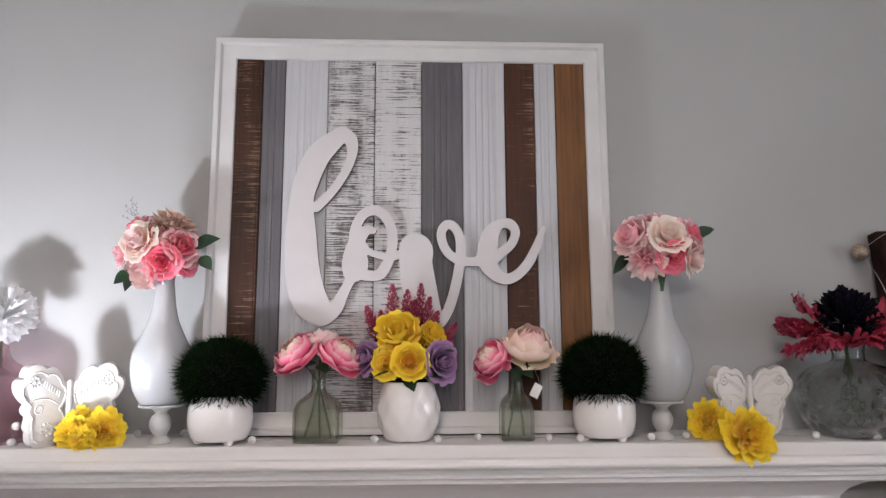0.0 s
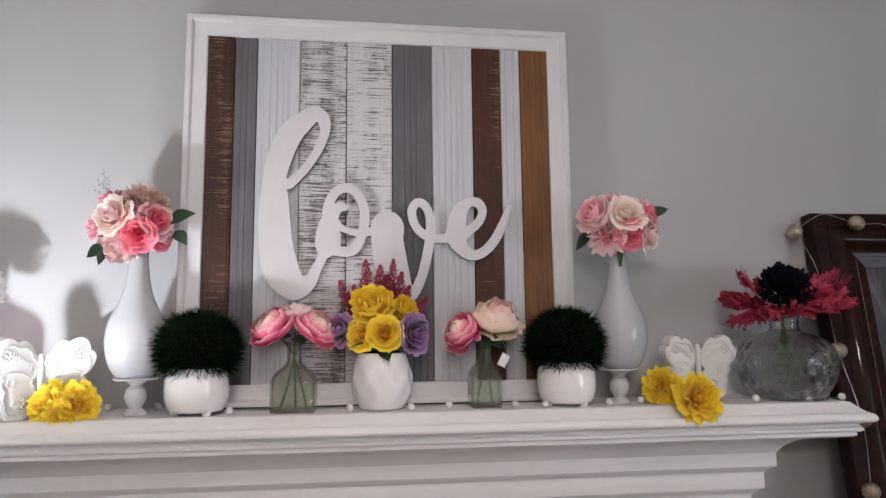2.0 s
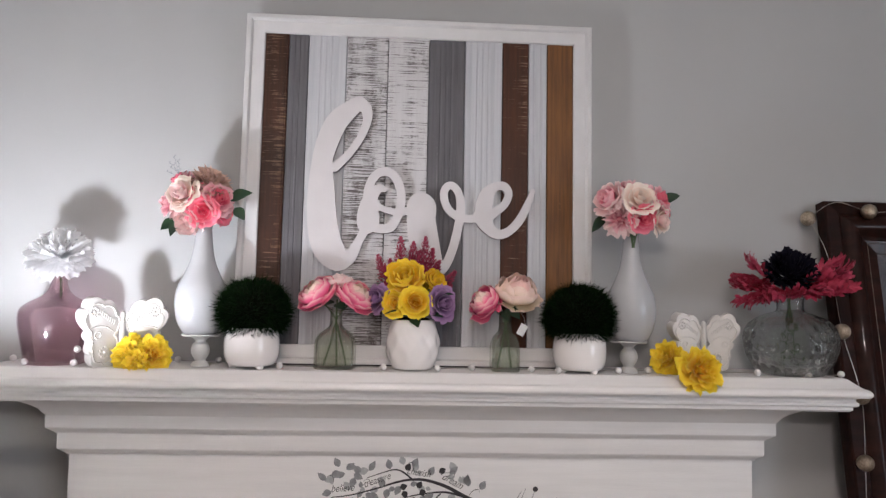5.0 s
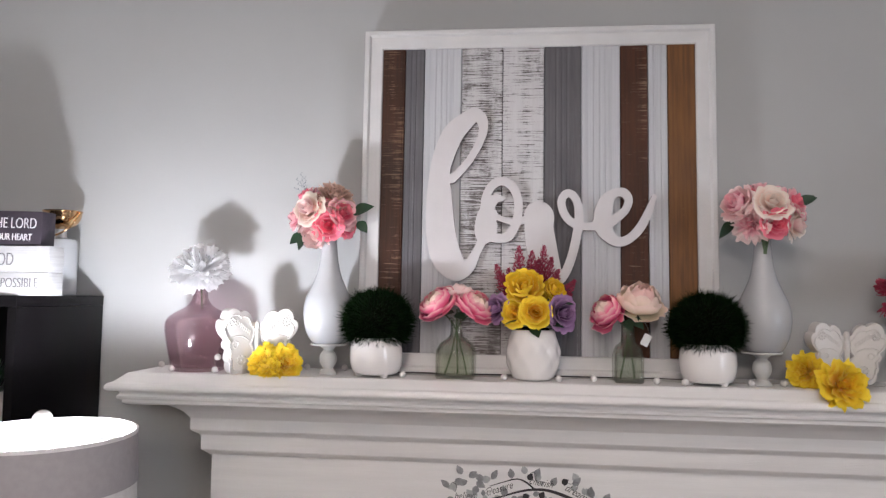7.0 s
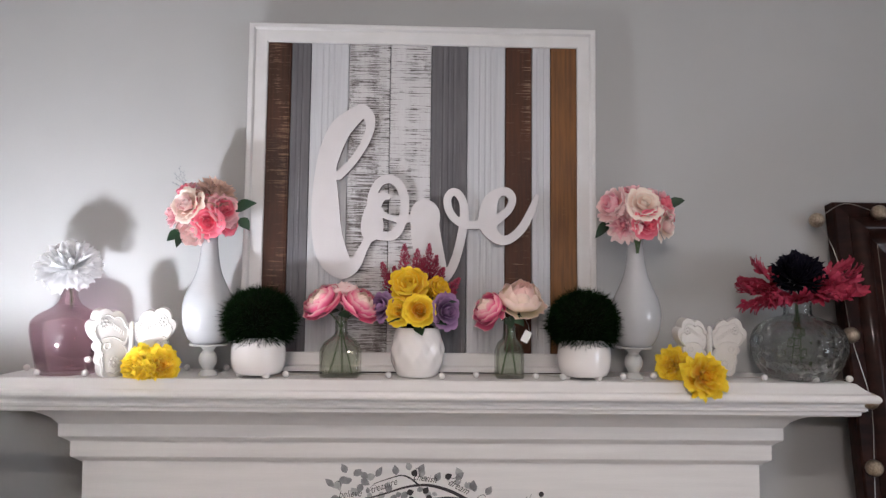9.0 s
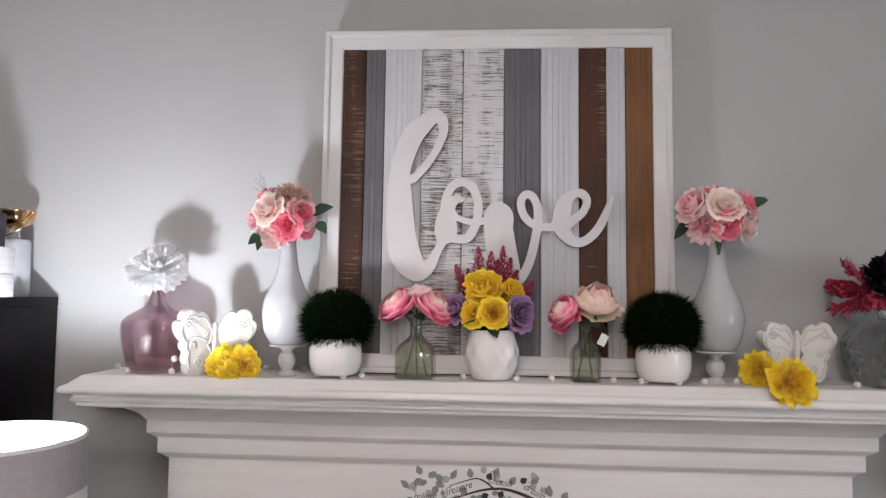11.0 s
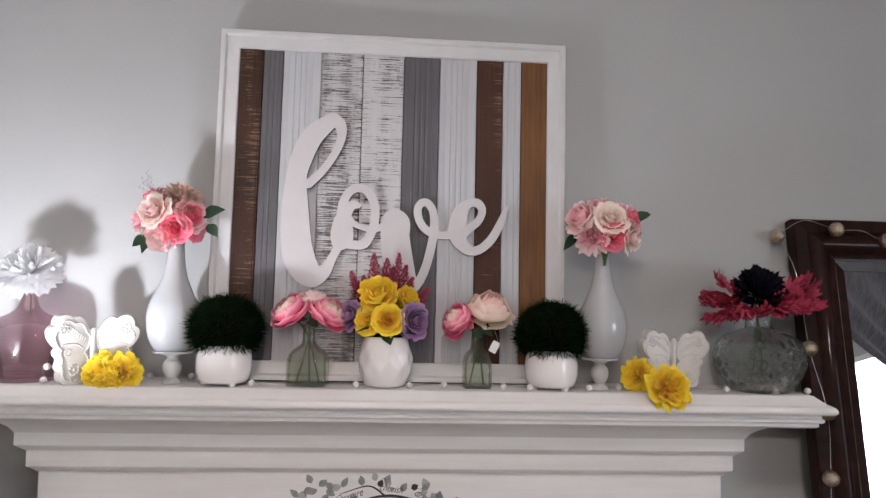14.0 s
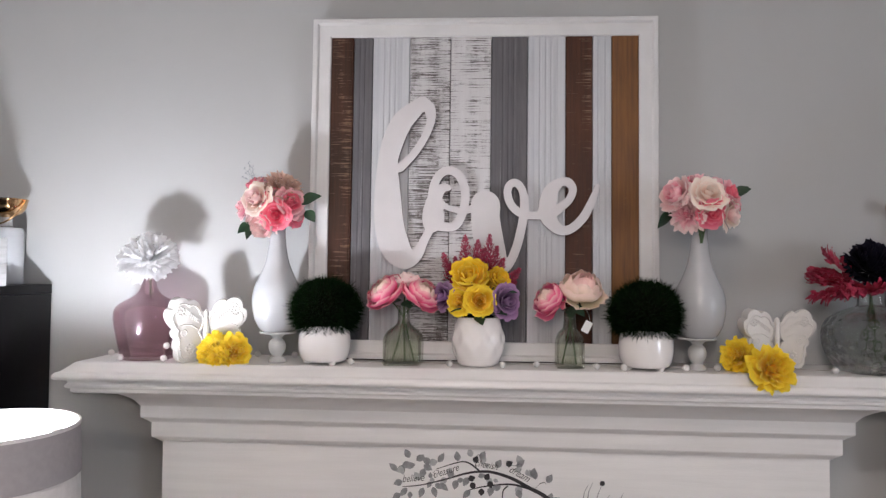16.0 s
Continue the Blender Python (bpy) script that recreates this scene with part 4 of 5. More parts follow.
bouquet("rose_bouquet", "pink and cream artificial rose bouquet with dark leaves in a vase", (0.460, 1.312, 1.705), [
    (0.462, 1.719, -0.042, 0.034, "rose", CREAM, CREAM, "rose"), (0.402, 1.722, -0.018, 0.034, "cup", BLUSH, PINK, "rose"), (0.424, 1.677, -0.026, 0.034, "ruffled", BLUSH, PINK, "hydrangea"),
    (0.470, 1.680, -0.042, 0.029, "rose", HOT, HOT, "rose"), (0.512, 1.678, -0.020, 0.032, "rose", CREAM, BLUSH, "rose"), (0.510, 1.722, -0.022, 0.030, "rose", PINK, HOT, "rose"),
    (0.452, 1.748, -0.004, 0.024, "ruffled", HOT, PINK, "rose"), (0.432, 1.742, 0.006, 0.026, "rose", PINK, PINK, "rose"), (0.490, 1.742, 0.006, 0.028, "rose", BLUSH, PINK, "rose"),
    (0.460, 1.700, 0.028, 0.040, "rose", BLUSH, BLUSH, "rose"), (0.528, 1.705, 0.006, 0.024, "rose", HOT, PINK, "rose"), (0.405, 1.698, 0.01, 0.026, "rose", PINK, BLUSH, "rose")],
    [(0.525, 1.718, 0.0, 0.9, 0.55, -0.1, False), (0.522, 1.722, -0.01, 1.0, 0.25, -0.1, False), (0.405, 1.684, -0.004, -0.6, -0.6, -0.2, True)], 40, (0.444, 1.264, 1.699), 0.966)
for k, (tx, tz) in enumerate(((-0.522, 1.758), (-0.517, 1.777), (-0.506, 1.790), (-0.497, 1.780), (-0.512, 1.766))):
    foot, tip = Vector((-0.040, -0.006, 0.036)), Vector((tx + 0.447, -0.002 * k, tz - 1.700))
    mid = (foot + tip) / 2 + Vector((0.004 * math.sin(k * 2), 0, 0.003))
    pth = smooth_rows([tuple(foot), tuple(mid), tuple(tip)], 4)
    bm = tube(pth, 0.0004, 4)
    for s in range(3, len(pth)):
        bmesh.ops.create_icosphere(bm, subdivisions=1, radius=0.0012, matrix=Matrix.Translation(Vector(pth[s]) + Vector((0.002 * (-1) ** s, 0.0, 0.0012))))
    part("sprig", bm, SPRIG, left)


# ---- round grass balls in glazed pots ----
def grass_ball(x, y, seed):
    rng = random.Random(seed)
    pot = thing("planter_pot", "white glazed round pot with small feet on the mantel", "plant pot", pose(x, y, SHELF), "white pots")
    prof = smooth_rows([(0.036, 0.005), (0.046, 0.009), (0.0528, 0.025), (0.0545, 0.044), (0.0528, 0.064), (0.0492, 0.080), (0.0478, 0.084)], 4)
    part("body", lathe([(0, 0.005)] + prof + [(0.0445, 0.0845), (0.043, 0.081), (0.047, 0.064)] + [(0, 0.062)], 48), CERAMIC, pot)
    for k in range(3):
        a = radians(-90 + 120 * k + 38)
        part("foot", lathe([(0, 0), (0.006, 0), (0.0085, 0.004), (0.0095, 0.013), (0, 0.016)], 16), CERAMIC, pot).matrix_basis = pose(0.036 * math.cos(a), 0.036 * math.sin(a), 0)
    ball = thing("grass_ball", "dark green artificial grass ball in a white pot", "artificial plant", pose(x, y, SHELF + 0.113), "grass balls")
    core = lathe([(0, -0.052)] + [(0.063 * math.sin(t), -0.063 * math.cos(t) * 0.9 + 0.003) for t in np.linspace(0.7, 2.9, 12)] + [(0, 0.063)], 24)
    part("core", core, SOIL, ball)
    verts, faces = [], []
    for i in range(11000):
        zt = rng.uniform(-0.72, 1)
        a = rng.uniform(0, 2 * math.pi)
        s = math.sqrt(1 - zt * zt)
        n = Vector((s * math.cos(a), s * math.sin(a), zt))
        side = n.cross(Vector((rng.uniform(-1, 1), rng.uniform(-1, 1), rng.uniform(-1, 1)))).normalized()
        bend = Vector((rng.uniform(-1, 1), rng.uniform(-1, 1), rng.uniform(-0.6, 0.9))) * 0.010
        r0, ln = rng.uniform(0.050, 0.062), rng.uniform(0.014, 0.027)
        squash = Vector((0.985, 0.96, 0.87))
        p0, p1, p2 = (n * r0) * squash, (n * (r0 + ln * 0.55) + bend * 0.35) * squash, (n * (r0 + ln) + bend) * squash
        w = rng.uniform(0.0007, 0.0011)
        k = len(verts)
        verts += [p0 - side * w, p0 + side * w, p1 - side * w * 0.8, p1 + side * w * 0.8, p2]
        faces += [(k, k + 1, k + 3, k + 2), (k + 2, k + 3, k + 4)]
    me = bpy.data.meshes.new("grass")
    me.from_pydata([tuple(v) for v in verts], [], faces)
    me.materials.append(GRASS)
    tagged(part("grass", me, None, ball), kind="stuff")


grass_ball(-0.327, 1.278, 1)
grass_ball(0.338, 1.282, 2)


# ---- square glass bottles with single blooms ----
def square_bottle(x, y, w, label, turn, wide):
    b = thing("glass_bottle", label, "bottle", pose(x, y, SHELF, 0, 0, turn), "small glass bottles")

    def ring_body(rows, seg=10):
        bm = bmesh.new()
        rings = []
        for half, z, corner in rows:
            ring = []
            for q in range(4):
                cx, cy = ((1, 1), (-1, 1), (-1, -1), (1, -1))[q]
                for s in range(seg):
                    a = math.pi / 2 * (q + s / (seg - 1))
                    ring.append(bm.verts.new((cx * (half - corner) + corner * math.cos(a), (cy * (half - corner) + corner * math.sin(a)) * wide, z)))
            rings.append(ring)
        n = len(rings[0])
        for a, c in zip(rings, rings[1:]):
            for i in range(n):
                bm.faces.new((a[i], a[(i + 1) % n], c[(i + 1) % n], c[i]))
        bm.faces.new(rings[0][::-1])
        bm.faces.new(rings[-1])
        return bm

    nk = 0.0125
    out = [(w - 0.003, 0.0, 0.006), (w, 0.003, 0.007), (w, 0.050, 0.007), (w - 0.0015, 0.058, 0.008), (w * 0.82, 0.070, 0.012), (w * 0.5, 0.080, 0.0135), (nk + 0.001, 0.086, nk * 0.98), (nk, 0.094, nk * 0.99), (nk, 0.114, nk * 0.99), (nk + 0.004, 0.118, nk + 0.0038), (nk + 0.004, 0.123, nk + 0.0038),
           (nk - 0.001, 0.1235, nk - 0.0012), (nk - 0.003, 0.118, nk - 0.0032), (nk - 0.003, 0.092, nk - 0.0032), (w * 0.48, 0.077, 0.0125), (w * 0.78, 0.067, 0.011), (w - 0.004, 0.056, 0.007), (w - 0.0035, 0.008, 0.006)]
    part("body", ring_body(out), GLASS, b, smooth=35)
    return b


square_bottle(-0.1615, 1.290, 0.0395, "small clear square glass bottle with stems inside", 0, 0.85)
square_bottle(0.1845, 1.288, 0.0285, "small clear narrow glass bottle with a paper tag", 0, 1.0)

f1 = thing("ranunculus_stems", "two pink and cream artificial blooms in a glass bottle", "flowers", pose(-0.1615, 1.290, SHELF), "single stems")
bloom(f1, "ranunculus", (-0.040, -0.008, 0.151), (-0.50, -0.50, 0.72), 0.043, "ranunculus", TWO, PEONY, 71, squash=0.82)
bloom(f1, "ranunculus", (0.040, -0.010, 0.148), (0.55, -0.45, 0.70), 0.043, "ranunculus", TWO, PEONY, 72, squash=0.82)
bloom(f1, "ranunculus", (0.004, 0.022, 0.168), (0.0, 0.1, 1.0), 0.036, "ranunculus", BLUSH, BLUSH, 73)
stem(f1, [(-0.030, 0, 0.135), (-0.004, 0, 0.105), (0.012, 0.004, 0.05), (0.022, 0.006, 0.006)])
stem(f1, [(0.028, 0, 0.132), (0.003, 0, 0.105), (-0.010, -0.004, 0.05), (-0.024, 0.002, 0.006)])
stem(f1, [(0.0, 0.01, 0.14), (0.0, 0.004, 0.10), (0.003, 0.002, 0.006)])
leaf(f1, LEAF_SMALL, (0.0, -0.004, 0.132), (0.4, -0.5, -0.3), 30)
leaf(f1, LEAF_SMALL, (-0.004, 0.0, 0.134), (-0.6, -0.2, -0.25), 30)
f2 = thing("peony_stems", "cream peony and pink bud in a glass bottle", "flowers", pose(0.1845, 1.288, SHELF), "single stems")
bloom(f2, "peony", (0.024, -0.006, 0.160), (0.12, -0.55, 0.80), 0.049, "globe", PEONY, PEONY_IN, 75, squash=1.0)
bloom(f2, "ranunculus", (-0.042, -0.012, 0.138), (-0.60, -0.45, 0.55), 0.036, "ranunculus", TWO, PEONY, 76, squash=1.15)
stem(f2, [(0.018, 0, 0.13), (0.004, 0, 0.105), (-0.006, 0.0, 0.05), (-0.015, 0.002, 0.006)])
stem(f2, [(-0.034, -0.004, 0.130), (-0.004, 0, 0.112), (0.008, 0.0, 0.05), (0.014, 0.002, 0.006)])
leaf(f2, LEAF_SMALL, (0.004, -0.01, 0.128), (0.5, -0.3, -0.5), 40)
leaf(f2, LEAF_SMALL, (0.0, -0.006, 0.126), (0.1, -0.5, -0.5), 40)
tag = thing("paper_tag", "small white paper tag hanging from a flower stem", "tag", pose(0.218, 1.272, SHELF + 0.085, 0, 28, 8))
part("card", block(-0.008, 0.008, -0.0004, 0.0004, -0.012, 0.012), PAPER, tag, smooth=0)
part("string", tube([(0.002, 0, 0.012), (-0.008, 0.003, 0.024), (-0.022, 0.008, 0.034)], 0.0004, 4), WIRE, tag)

# ---- centre pot with mixed flowers ----
pot = thing("embossed_pot", "white glazed pot with embossed overlapping leaves on the mantel", "plant pot", pose(-0.004, 1.290, SHELF))


def quilt(a, z, r):
    u, v = a * 9 / math.pi, z / 0.030
    k = abs(((u + v) % 2) - 1) + abs(((u - v) % 2) - 1)
    return r * (1 + 0.044 * (k - 1.0) * math.sin(math.pi * min(1, max(0, z / 0.10))))


prof = smooth_rows([(0.032, 0.001), (0.041, 0.005), (0.0505, 0.026), (0.0545, 0.048), (0.052, 0.072), (0.046, 0.093), (0.0435, 0.100)], 7)
part("body", lathe([(0, 0.0)] + prof + [(0.041, 0.1015), (0.0395, 0.098), (0.044, 0.085), (0, 0.084)], 120, quilt), CERAMIC, pot, smooth=30)
mix = thing("mixed_flowers", "yellow and purple roses with pink astilbe spikes in a pot", "flowers", pose(-0.004, 1.290, SHELF + 0.085))
part("moss", lathe([(0, 0.0), (0.040, 0.0), (0.040, 0.012), (0.03, 0.020), (0, 0.024)], 24), SOIL, mix)
for i, (x, z, dy, s, o, inn, st, nm) in enumerate(((-0.018, 0.102, -0.026, 0.041, YELLOW, YELLOW, "cup", "yellow_rose"), (0.044, 0.098, -0.012, 0.027, YELLOW, YELLOW, "cup", "yellow_rose"), (-0.037, 0.050, -0.036, 0.031, YELLOW, ORANGE, "rose", "yellow_rose"),
                                                    (0.004, 0.052, -0.050, 0.037, YELLOW, ORANGE, "rose", "yellow_rose"), (-0.074, 0.058, -0.012, 0.034, PURPLE, PURPLE, "rose", "purple_rose"), (0.058, 0.050, -0.034, 0.038, PURPLE, PURPLE, "rose", "purple_rose"),
                                                    (0.01, 0.085, 0.02, 0.036, YELLOW, YELLOW, "rose", "yellow_rose"), (-0.045, 0.05, 0.030, 0.034, PURPLE, PURPLE, "rose", "purple_rose"))):
    bloom(mix, nm, (x, dy, z), (x * 0.9, -0.06 + dy * 0.5, (z - 0.03) * 0.7), s, st, o, inn, 90 + i)
    stem(mix, [(x * 0.8, dy * 0.6, z - 0.012), (x * 0.4, dy * 0.2, z * 0.5), (x * 0.2, 0, 0.0)], 0.0016)
for i, (x, z, h, tilt) in enumerate(((-0.030, 0.188, 0.085, -3), (0.022, 0.190, 0.090, 3), (-0.078, 0.150, 0.080, -20), (-0.003, 0.178, 0.075, 1), (0.052, 0.140, 0.07, 18), (-0.052, 0.142, 0.07, -10), (0.038, 0.165, 0.07, 10), (0.086, 0.118, 0.065, 40), (-0.064, 0.126, 0.06, -30), (0.012, 0.160, 0.06, 8), (0.078, 0.090, 0.05, 60))):
    ob = part("flower_spike", plume(h, 0.017, 190, SPIKE, 200 + i, 0.0031), None, mix)
    ob.matrix_basis = pose(x, 0.018 + 0.006 * (i % 3), z, 0, tilt, 0) @ Matrix.Translation((0, 0, -h))
    stem(mix, [(x - h * 0.9 * math.sin(radians(tilt)), 0.022, z - h * 0.9), (x * 0.4, 0.012, 0.03), (0, 0, 0.004)], 0.0011)
for x, z, tx, tz in ((-0.03, 0.03, -0.7, -0.15), (0.03, 0.028, 0.8, -0.2), (0.0, 0.022, 0.2, -0.4), (0.05, 0.06, 0.9, 0.2)):
    leaf(mix, LEAF_SMALL, (x, -0.03, z), (tx, -0.5, tz), 20)


# ---- ceramic butterflies ----
def wing_outline(sign):
    """A butterfly's half: a broad upper lobe and a rounder lower lobe, edged with scallops."""
    lobes = ((0.043, 0.028, 0.041, 0.033, radians(28)), (0.032, -0.028, 0.031, 0.034, 0.0), (0.042, 0.000, 0.026, 0.026, 0.0))
    pts, n = [], 132
    for i in range(n):
        a = 2 * math.pi * i / n - math.pi / 2
        best = 0.0
        for cx, cz, ra, rb, tilt in lobes:
            for k in range(300):
                r = k * 0.0003
                dx, dz = 0.033 + r * math.cos(a) - cx, -0.004 + r * math.sin(a) - cz
                p, q = dx * math.cos(tilt) + dz * math.sin(tilt), -dx * math.sin(tilt) + dz * math.cos(tilt)
                if (p / ra) ** 2 + (q / rb) ** 2 <= 1:
                    best = max(best, r)
        outer = max(0.0, math.cos(a * 0.5)) ** 0.5 if abs(a) < math.pi else 0.0
        r = best * (0.955 + 0.13 * outer * abs(math.cos(a * 5.5)) ** 0.8)
        pts.append((sign * max(0.002, 0.033 + r * math.cos(a)), -0.004 + r * math.sin(a)))
    return pts


def slab(points, y0, y1, bevel=0.003):
    bm = bmesh.new()
    f = bm.faces.new([bm.verts.new((x, y0, z)) for x, z in points])
    made = bmesh.ops.extrude_face_region(bm, geom=[f])
    for v in made["geom"]:
        if isinstance(v, bmesh.types.BMVert):
            v.co.y = y1
    bmesh.ops.recalc_face_normals(bm, faces=bm.faces)
    if bevel:
        es = [e for e in bm.edges if abs(e.verts[0].co.y - e.verts[1].co.y) < 1e-6]
        bmesh.ops.bevel(bm, geom=es, offset=bevel, segments=2, affect="EDGES", profile=0.6)
    return bm


def butterfly(x, y, turn, label, fold, size=1.0):
    b = thing("ceramic_butterfly", label, "figurine", pose(x, y, SHELF, 0, 0, turn), "ceramic butterflies")
    for sign, ang in ((-1, fold[0]), (1, -fold[1])):
        pts = wing_outline(sign)
        w = part("wing", slab(pts if sign > 0 else pts[::-1], 0, 0.024, 0.0016), BISQUE, b, smooth=35)
        w.matrix_basis = pose(0, 0, 0.0635, 4, 0, ang) @ Matrix.Diagonal((size * 0.9, 1, size, 1))
        rim = [(sign * 0.033 + (px - sign * 0.033) * 0.84, -0.004 + (pz + 0.004) * 0.84) for px, pz in pts + pts[:1]]
        part("raised_rim", tube([(px, -0.0008, pz) for px, pz in rim], 0.0016, 6), BISQUE, w)
        for cx, cz, rad in ((0.060, 0.040, 0.0075), (0.034, -0.032, 0.009)):
            bm = bmesh.new()
            for k in range(9):
                a = 2 * math.pi * k / 9
                bmesh.ops.create_icosphere(bm, subdivisions=1, radius=0.0026, matrix=Matrix.Translation((sign * cx + rad * math.cos(a), -0.0005, cz + rad * math.sin(a))))
            bmesh.ops.create_icosphere(bm, subdivisions=1, radius=0.0032, matrix=Matrix.Translation((sign * cx, -0.0008, cz)))
            part("embossed_flower", bm, BISQUE, w)
        bm = bmesh.new()
        for k in range(8):
            p = Vector((sign * (0.049 - 0.0043 * k), -0.0002, 0.036 - 0.0028 * k))
            tube([tuple(p), tuple(p + Vector((-sign * 0.0015, 0, 0.0085)))], 0.0014, 5, bm)
        part("embossed_stripe", bm, BISQUE, w)
        bm = tube(smooth_rows([(sign * 0.020, -0.0006, 0.006), (sign * 0.036, -0.0006, 0.014), (sign * 0.055, -0.0006, 0.014), (sign * 0.066, -0.0006, 0.010)], 4), 0.0014, 5)
        part("embossed_line", bm, BISQUE, w)
        ring = [(sign * 0.050 + 0.0062 * math.cos(t), -0.0004, -0.001 + 0.0062 * math.sin(t)) for t in np.linspace(0, 2 * math.pi, 15)]
        part("embossed_ring", tube(ring, 0.0013, 5), BISQUE, w)
    part("body", lathe(smooth_rows([(0.0005, 0.004), (0.004, 0.008), (0.0048, 0.05), (0.0052, 0.085), (0.0044, 0.094), (0.0055, 0.100), (0.004, 0.107), (0.0004, 0.110)], 4), 20), BISQUE, b).matrix_basis = pose(0, -0.003, 0)
    part("foot", block(-0.030, 0.030, 0.002, 0.034, 0, 0.008, 0.002), BISQUE, b)
    return b


butterfly(-0.584, 1.275, 18, "white ceramic butterfly with embossed wings, lit beside the bottle", (34, 4), 1.10)
butterfly(0.593, 1.274, -4, "white ceramic butterfly with embossed wings on the mantel", (16, 10), 0.93)


# ---- yellow flowers lying on the shelf ----
def yellow_flower(label, blooms, at, seed):
    y = thing("yellow_flower", label, "flower", pose(*at), "yellow flowers")
    for i, (x, dy, z, s, face, o, inn) in enumerate(blooms):
        bloom(y, "bloom", (x, dy, z), face, s, "frilled", o, inn, seed + i, squash=0.95)
    stem(y, [(0, 0.0, 0.020), (0.004, 0.05, 0.012), (0.010, 0.085, 0.004)], 0.002)
    return y


yellow_flower("bright yellow ruffled artificial flower lying on the shelf edge", [(-0.022, -0.002, 0.030, 0.038, (-0.35, -0.9, 0.35), YELLOW, YELLOW), (0.026, -0.004, 0.030, 0.036, (0.45, -0.85, 0.3), YELLOW, ORANGE), (0.0, 0.014, 0.044, 0.032, (0, -0.4, 0.9), YELLOW, YELLOW),
                                                                          (-0.002, -0.016, 0.012, 0.026, (0.0, -0.9, -0.35), YELLOW, YELLOW)], (-0.537, 1.252, SHELF - 0.004), 300)
yellow_flower("golden yellow ruffled artificial flower drooping over the shelf edge", [(-0.038, 0.030, 0.034, 0.034, (-0.6, -0.7, 0.3), YELLOW, YELLOW), (0.008, -0.032, 0.017, 0.045, (0.12, -0.92, 0.25), YELLOW, ORANGE), (0.042, 0.012, 0.018, 0.028, (0.7, -0.6, 0.2), YELLOW, YELLOW)],
              (0.552, 1.240, SHELF - 0.002), 320)

# ---- rose glass bottle with a white bloom ----
pb = thing("pink_bottle", "rose-tinted glass bottle with a narrow neck on the mantel", "bottle", pose(-0.727, 1.305, SHELF))
outer = smooth_rows([(0.050, 0.0), (0.056, 0.004), (0.062, 0.030), (0.069, 0.068), (0.0715, 0.094), (0.067, 0.112), (0.050, 0.126), (0.029, 0.138), (0.0185, 0.152), (0.0145, 0.168), (0.0125, 0.184), (0.0145, 0.190)], 4)
wave = lambda a, z, r: r * (1 + 0.008 * math.sin(3 * a + z * 30))
part("body", lathe([(0, 0.002)] + outer + [(r - 0.0035, z) for r, z in outer[::-1] if z > 0.006] + [(0, 0.007)], 56, wave), PINK_GLASS, pb)
part("lip", lathe([(0.0145 + 0.0022 * math.cos(t), 0.1915 + 0.0022 * math.sin(t)) for t in np.linspace(0, 2 * math.pi, 9)], 28), PINK_GLASS, pb)
wf = thing("white_bloom", "large white artificial chrysanthemum in a rose glass bottle", "flower", pose(-0.727, 1.305, SHELF + 0.190))
bloom(wf, "chrysanthemum", (0.006, -0.022, 0.034), (0.05, -0.66, 0.70), 0.062, "mum", SNOW, SNOW, 401, squash=0.86)
stem(wf, [(0.006, -0.014, 0.03), (0.002, 0, -0.01), (0.004, 0.0, -0.06)], 0.0022)

# ---- embossed glass jar with dark bloom and magenta foliage ----
jar = thing("glass_jar", "squat clear glass jar with pressed oval dimples on the mantel", "vase", pose(0.790, 1.300, SHELF) @ Matrix.Diagonal((0.965, 0.965, 1, 1)))


def dimples(a, z, r):
    """Rows of upright ovals pressed into the glass, each row set half a step aside."""
    row = (z - 0.010) / 0.0205
    k = math.floor(row)
    u, v = a * 11 / math.pi + 0.5 * (k % 2), row - k
    d = math.hypot((u - math.floor(u) - 0.5) / 0.40, (v - 0.5) / 0.48)
    fade = math.sin(math.pi * min(1, max(0, z / 0.122))) ** 0.6
    return r * (1.0 - 0.062 * fade * max(0.0, 1 - d * d))


outer = smooth_rows([(0.05751, 0.0), (0.0671, 0.004), (0.08414, 0.026), (0.09425, 0.052), (0.09638, 0.076), (0.08946, 0.099), (0.07242, 0.116), (0.04686, 0.127), (0.03, 0.133), (0.0275, 0.146), (0.0285, 0.158), (0.033, 0.164)], 7)
inner = smooth_rows([(0.0285, 0.163), (0.024, 0.146), (0.026, 0.131), (0.04473, 0.122), (0.0671, 0.111), (0.08094, 0.096), (0.08626, 0.076), (0.08414, 0.053), (0.07455, 0.028), (0.05325, 0.010)], 4)
OUT = {(round(r, 6), round(z, 6)) for r, z in outer}
part("body", lathe([(0, 0.002)] + outer + inner + [(0, 0.008)], 128, lambda a, z, r: dimples(a, z, r) if (round(r, 6), round(z, 6)) in OUT else r), JAR_GLASS, jar, smooth=60)
part("lip", lathe([(0.0335 + 0.0028 * math.cos(t), 0.1655 + 0.0028 * math.sin(t)) for t in np.linspace(0, 2 * math.pi, 9)], 40), JAR_GLASS, jar)
dark = thing("dark_bloom_arrangement", "navy bloom and magenta foliage in a glass jar", "flowers", pose(0.785, 1.300, SHELF + 0.150))
bloom(dark, "navy_bloom", (-0.004, -0.022, 0.066), (-0.02, -0.55, 0.82), 0.058, "carnation", NAVY, NAVY, 501, squash=1.0)
stem(dark, [(-0.002, -0.012, 0.05), (0, 0, 0.01), (0.012, 0, -0.13)], 0.002)
rng = random.Random(9)


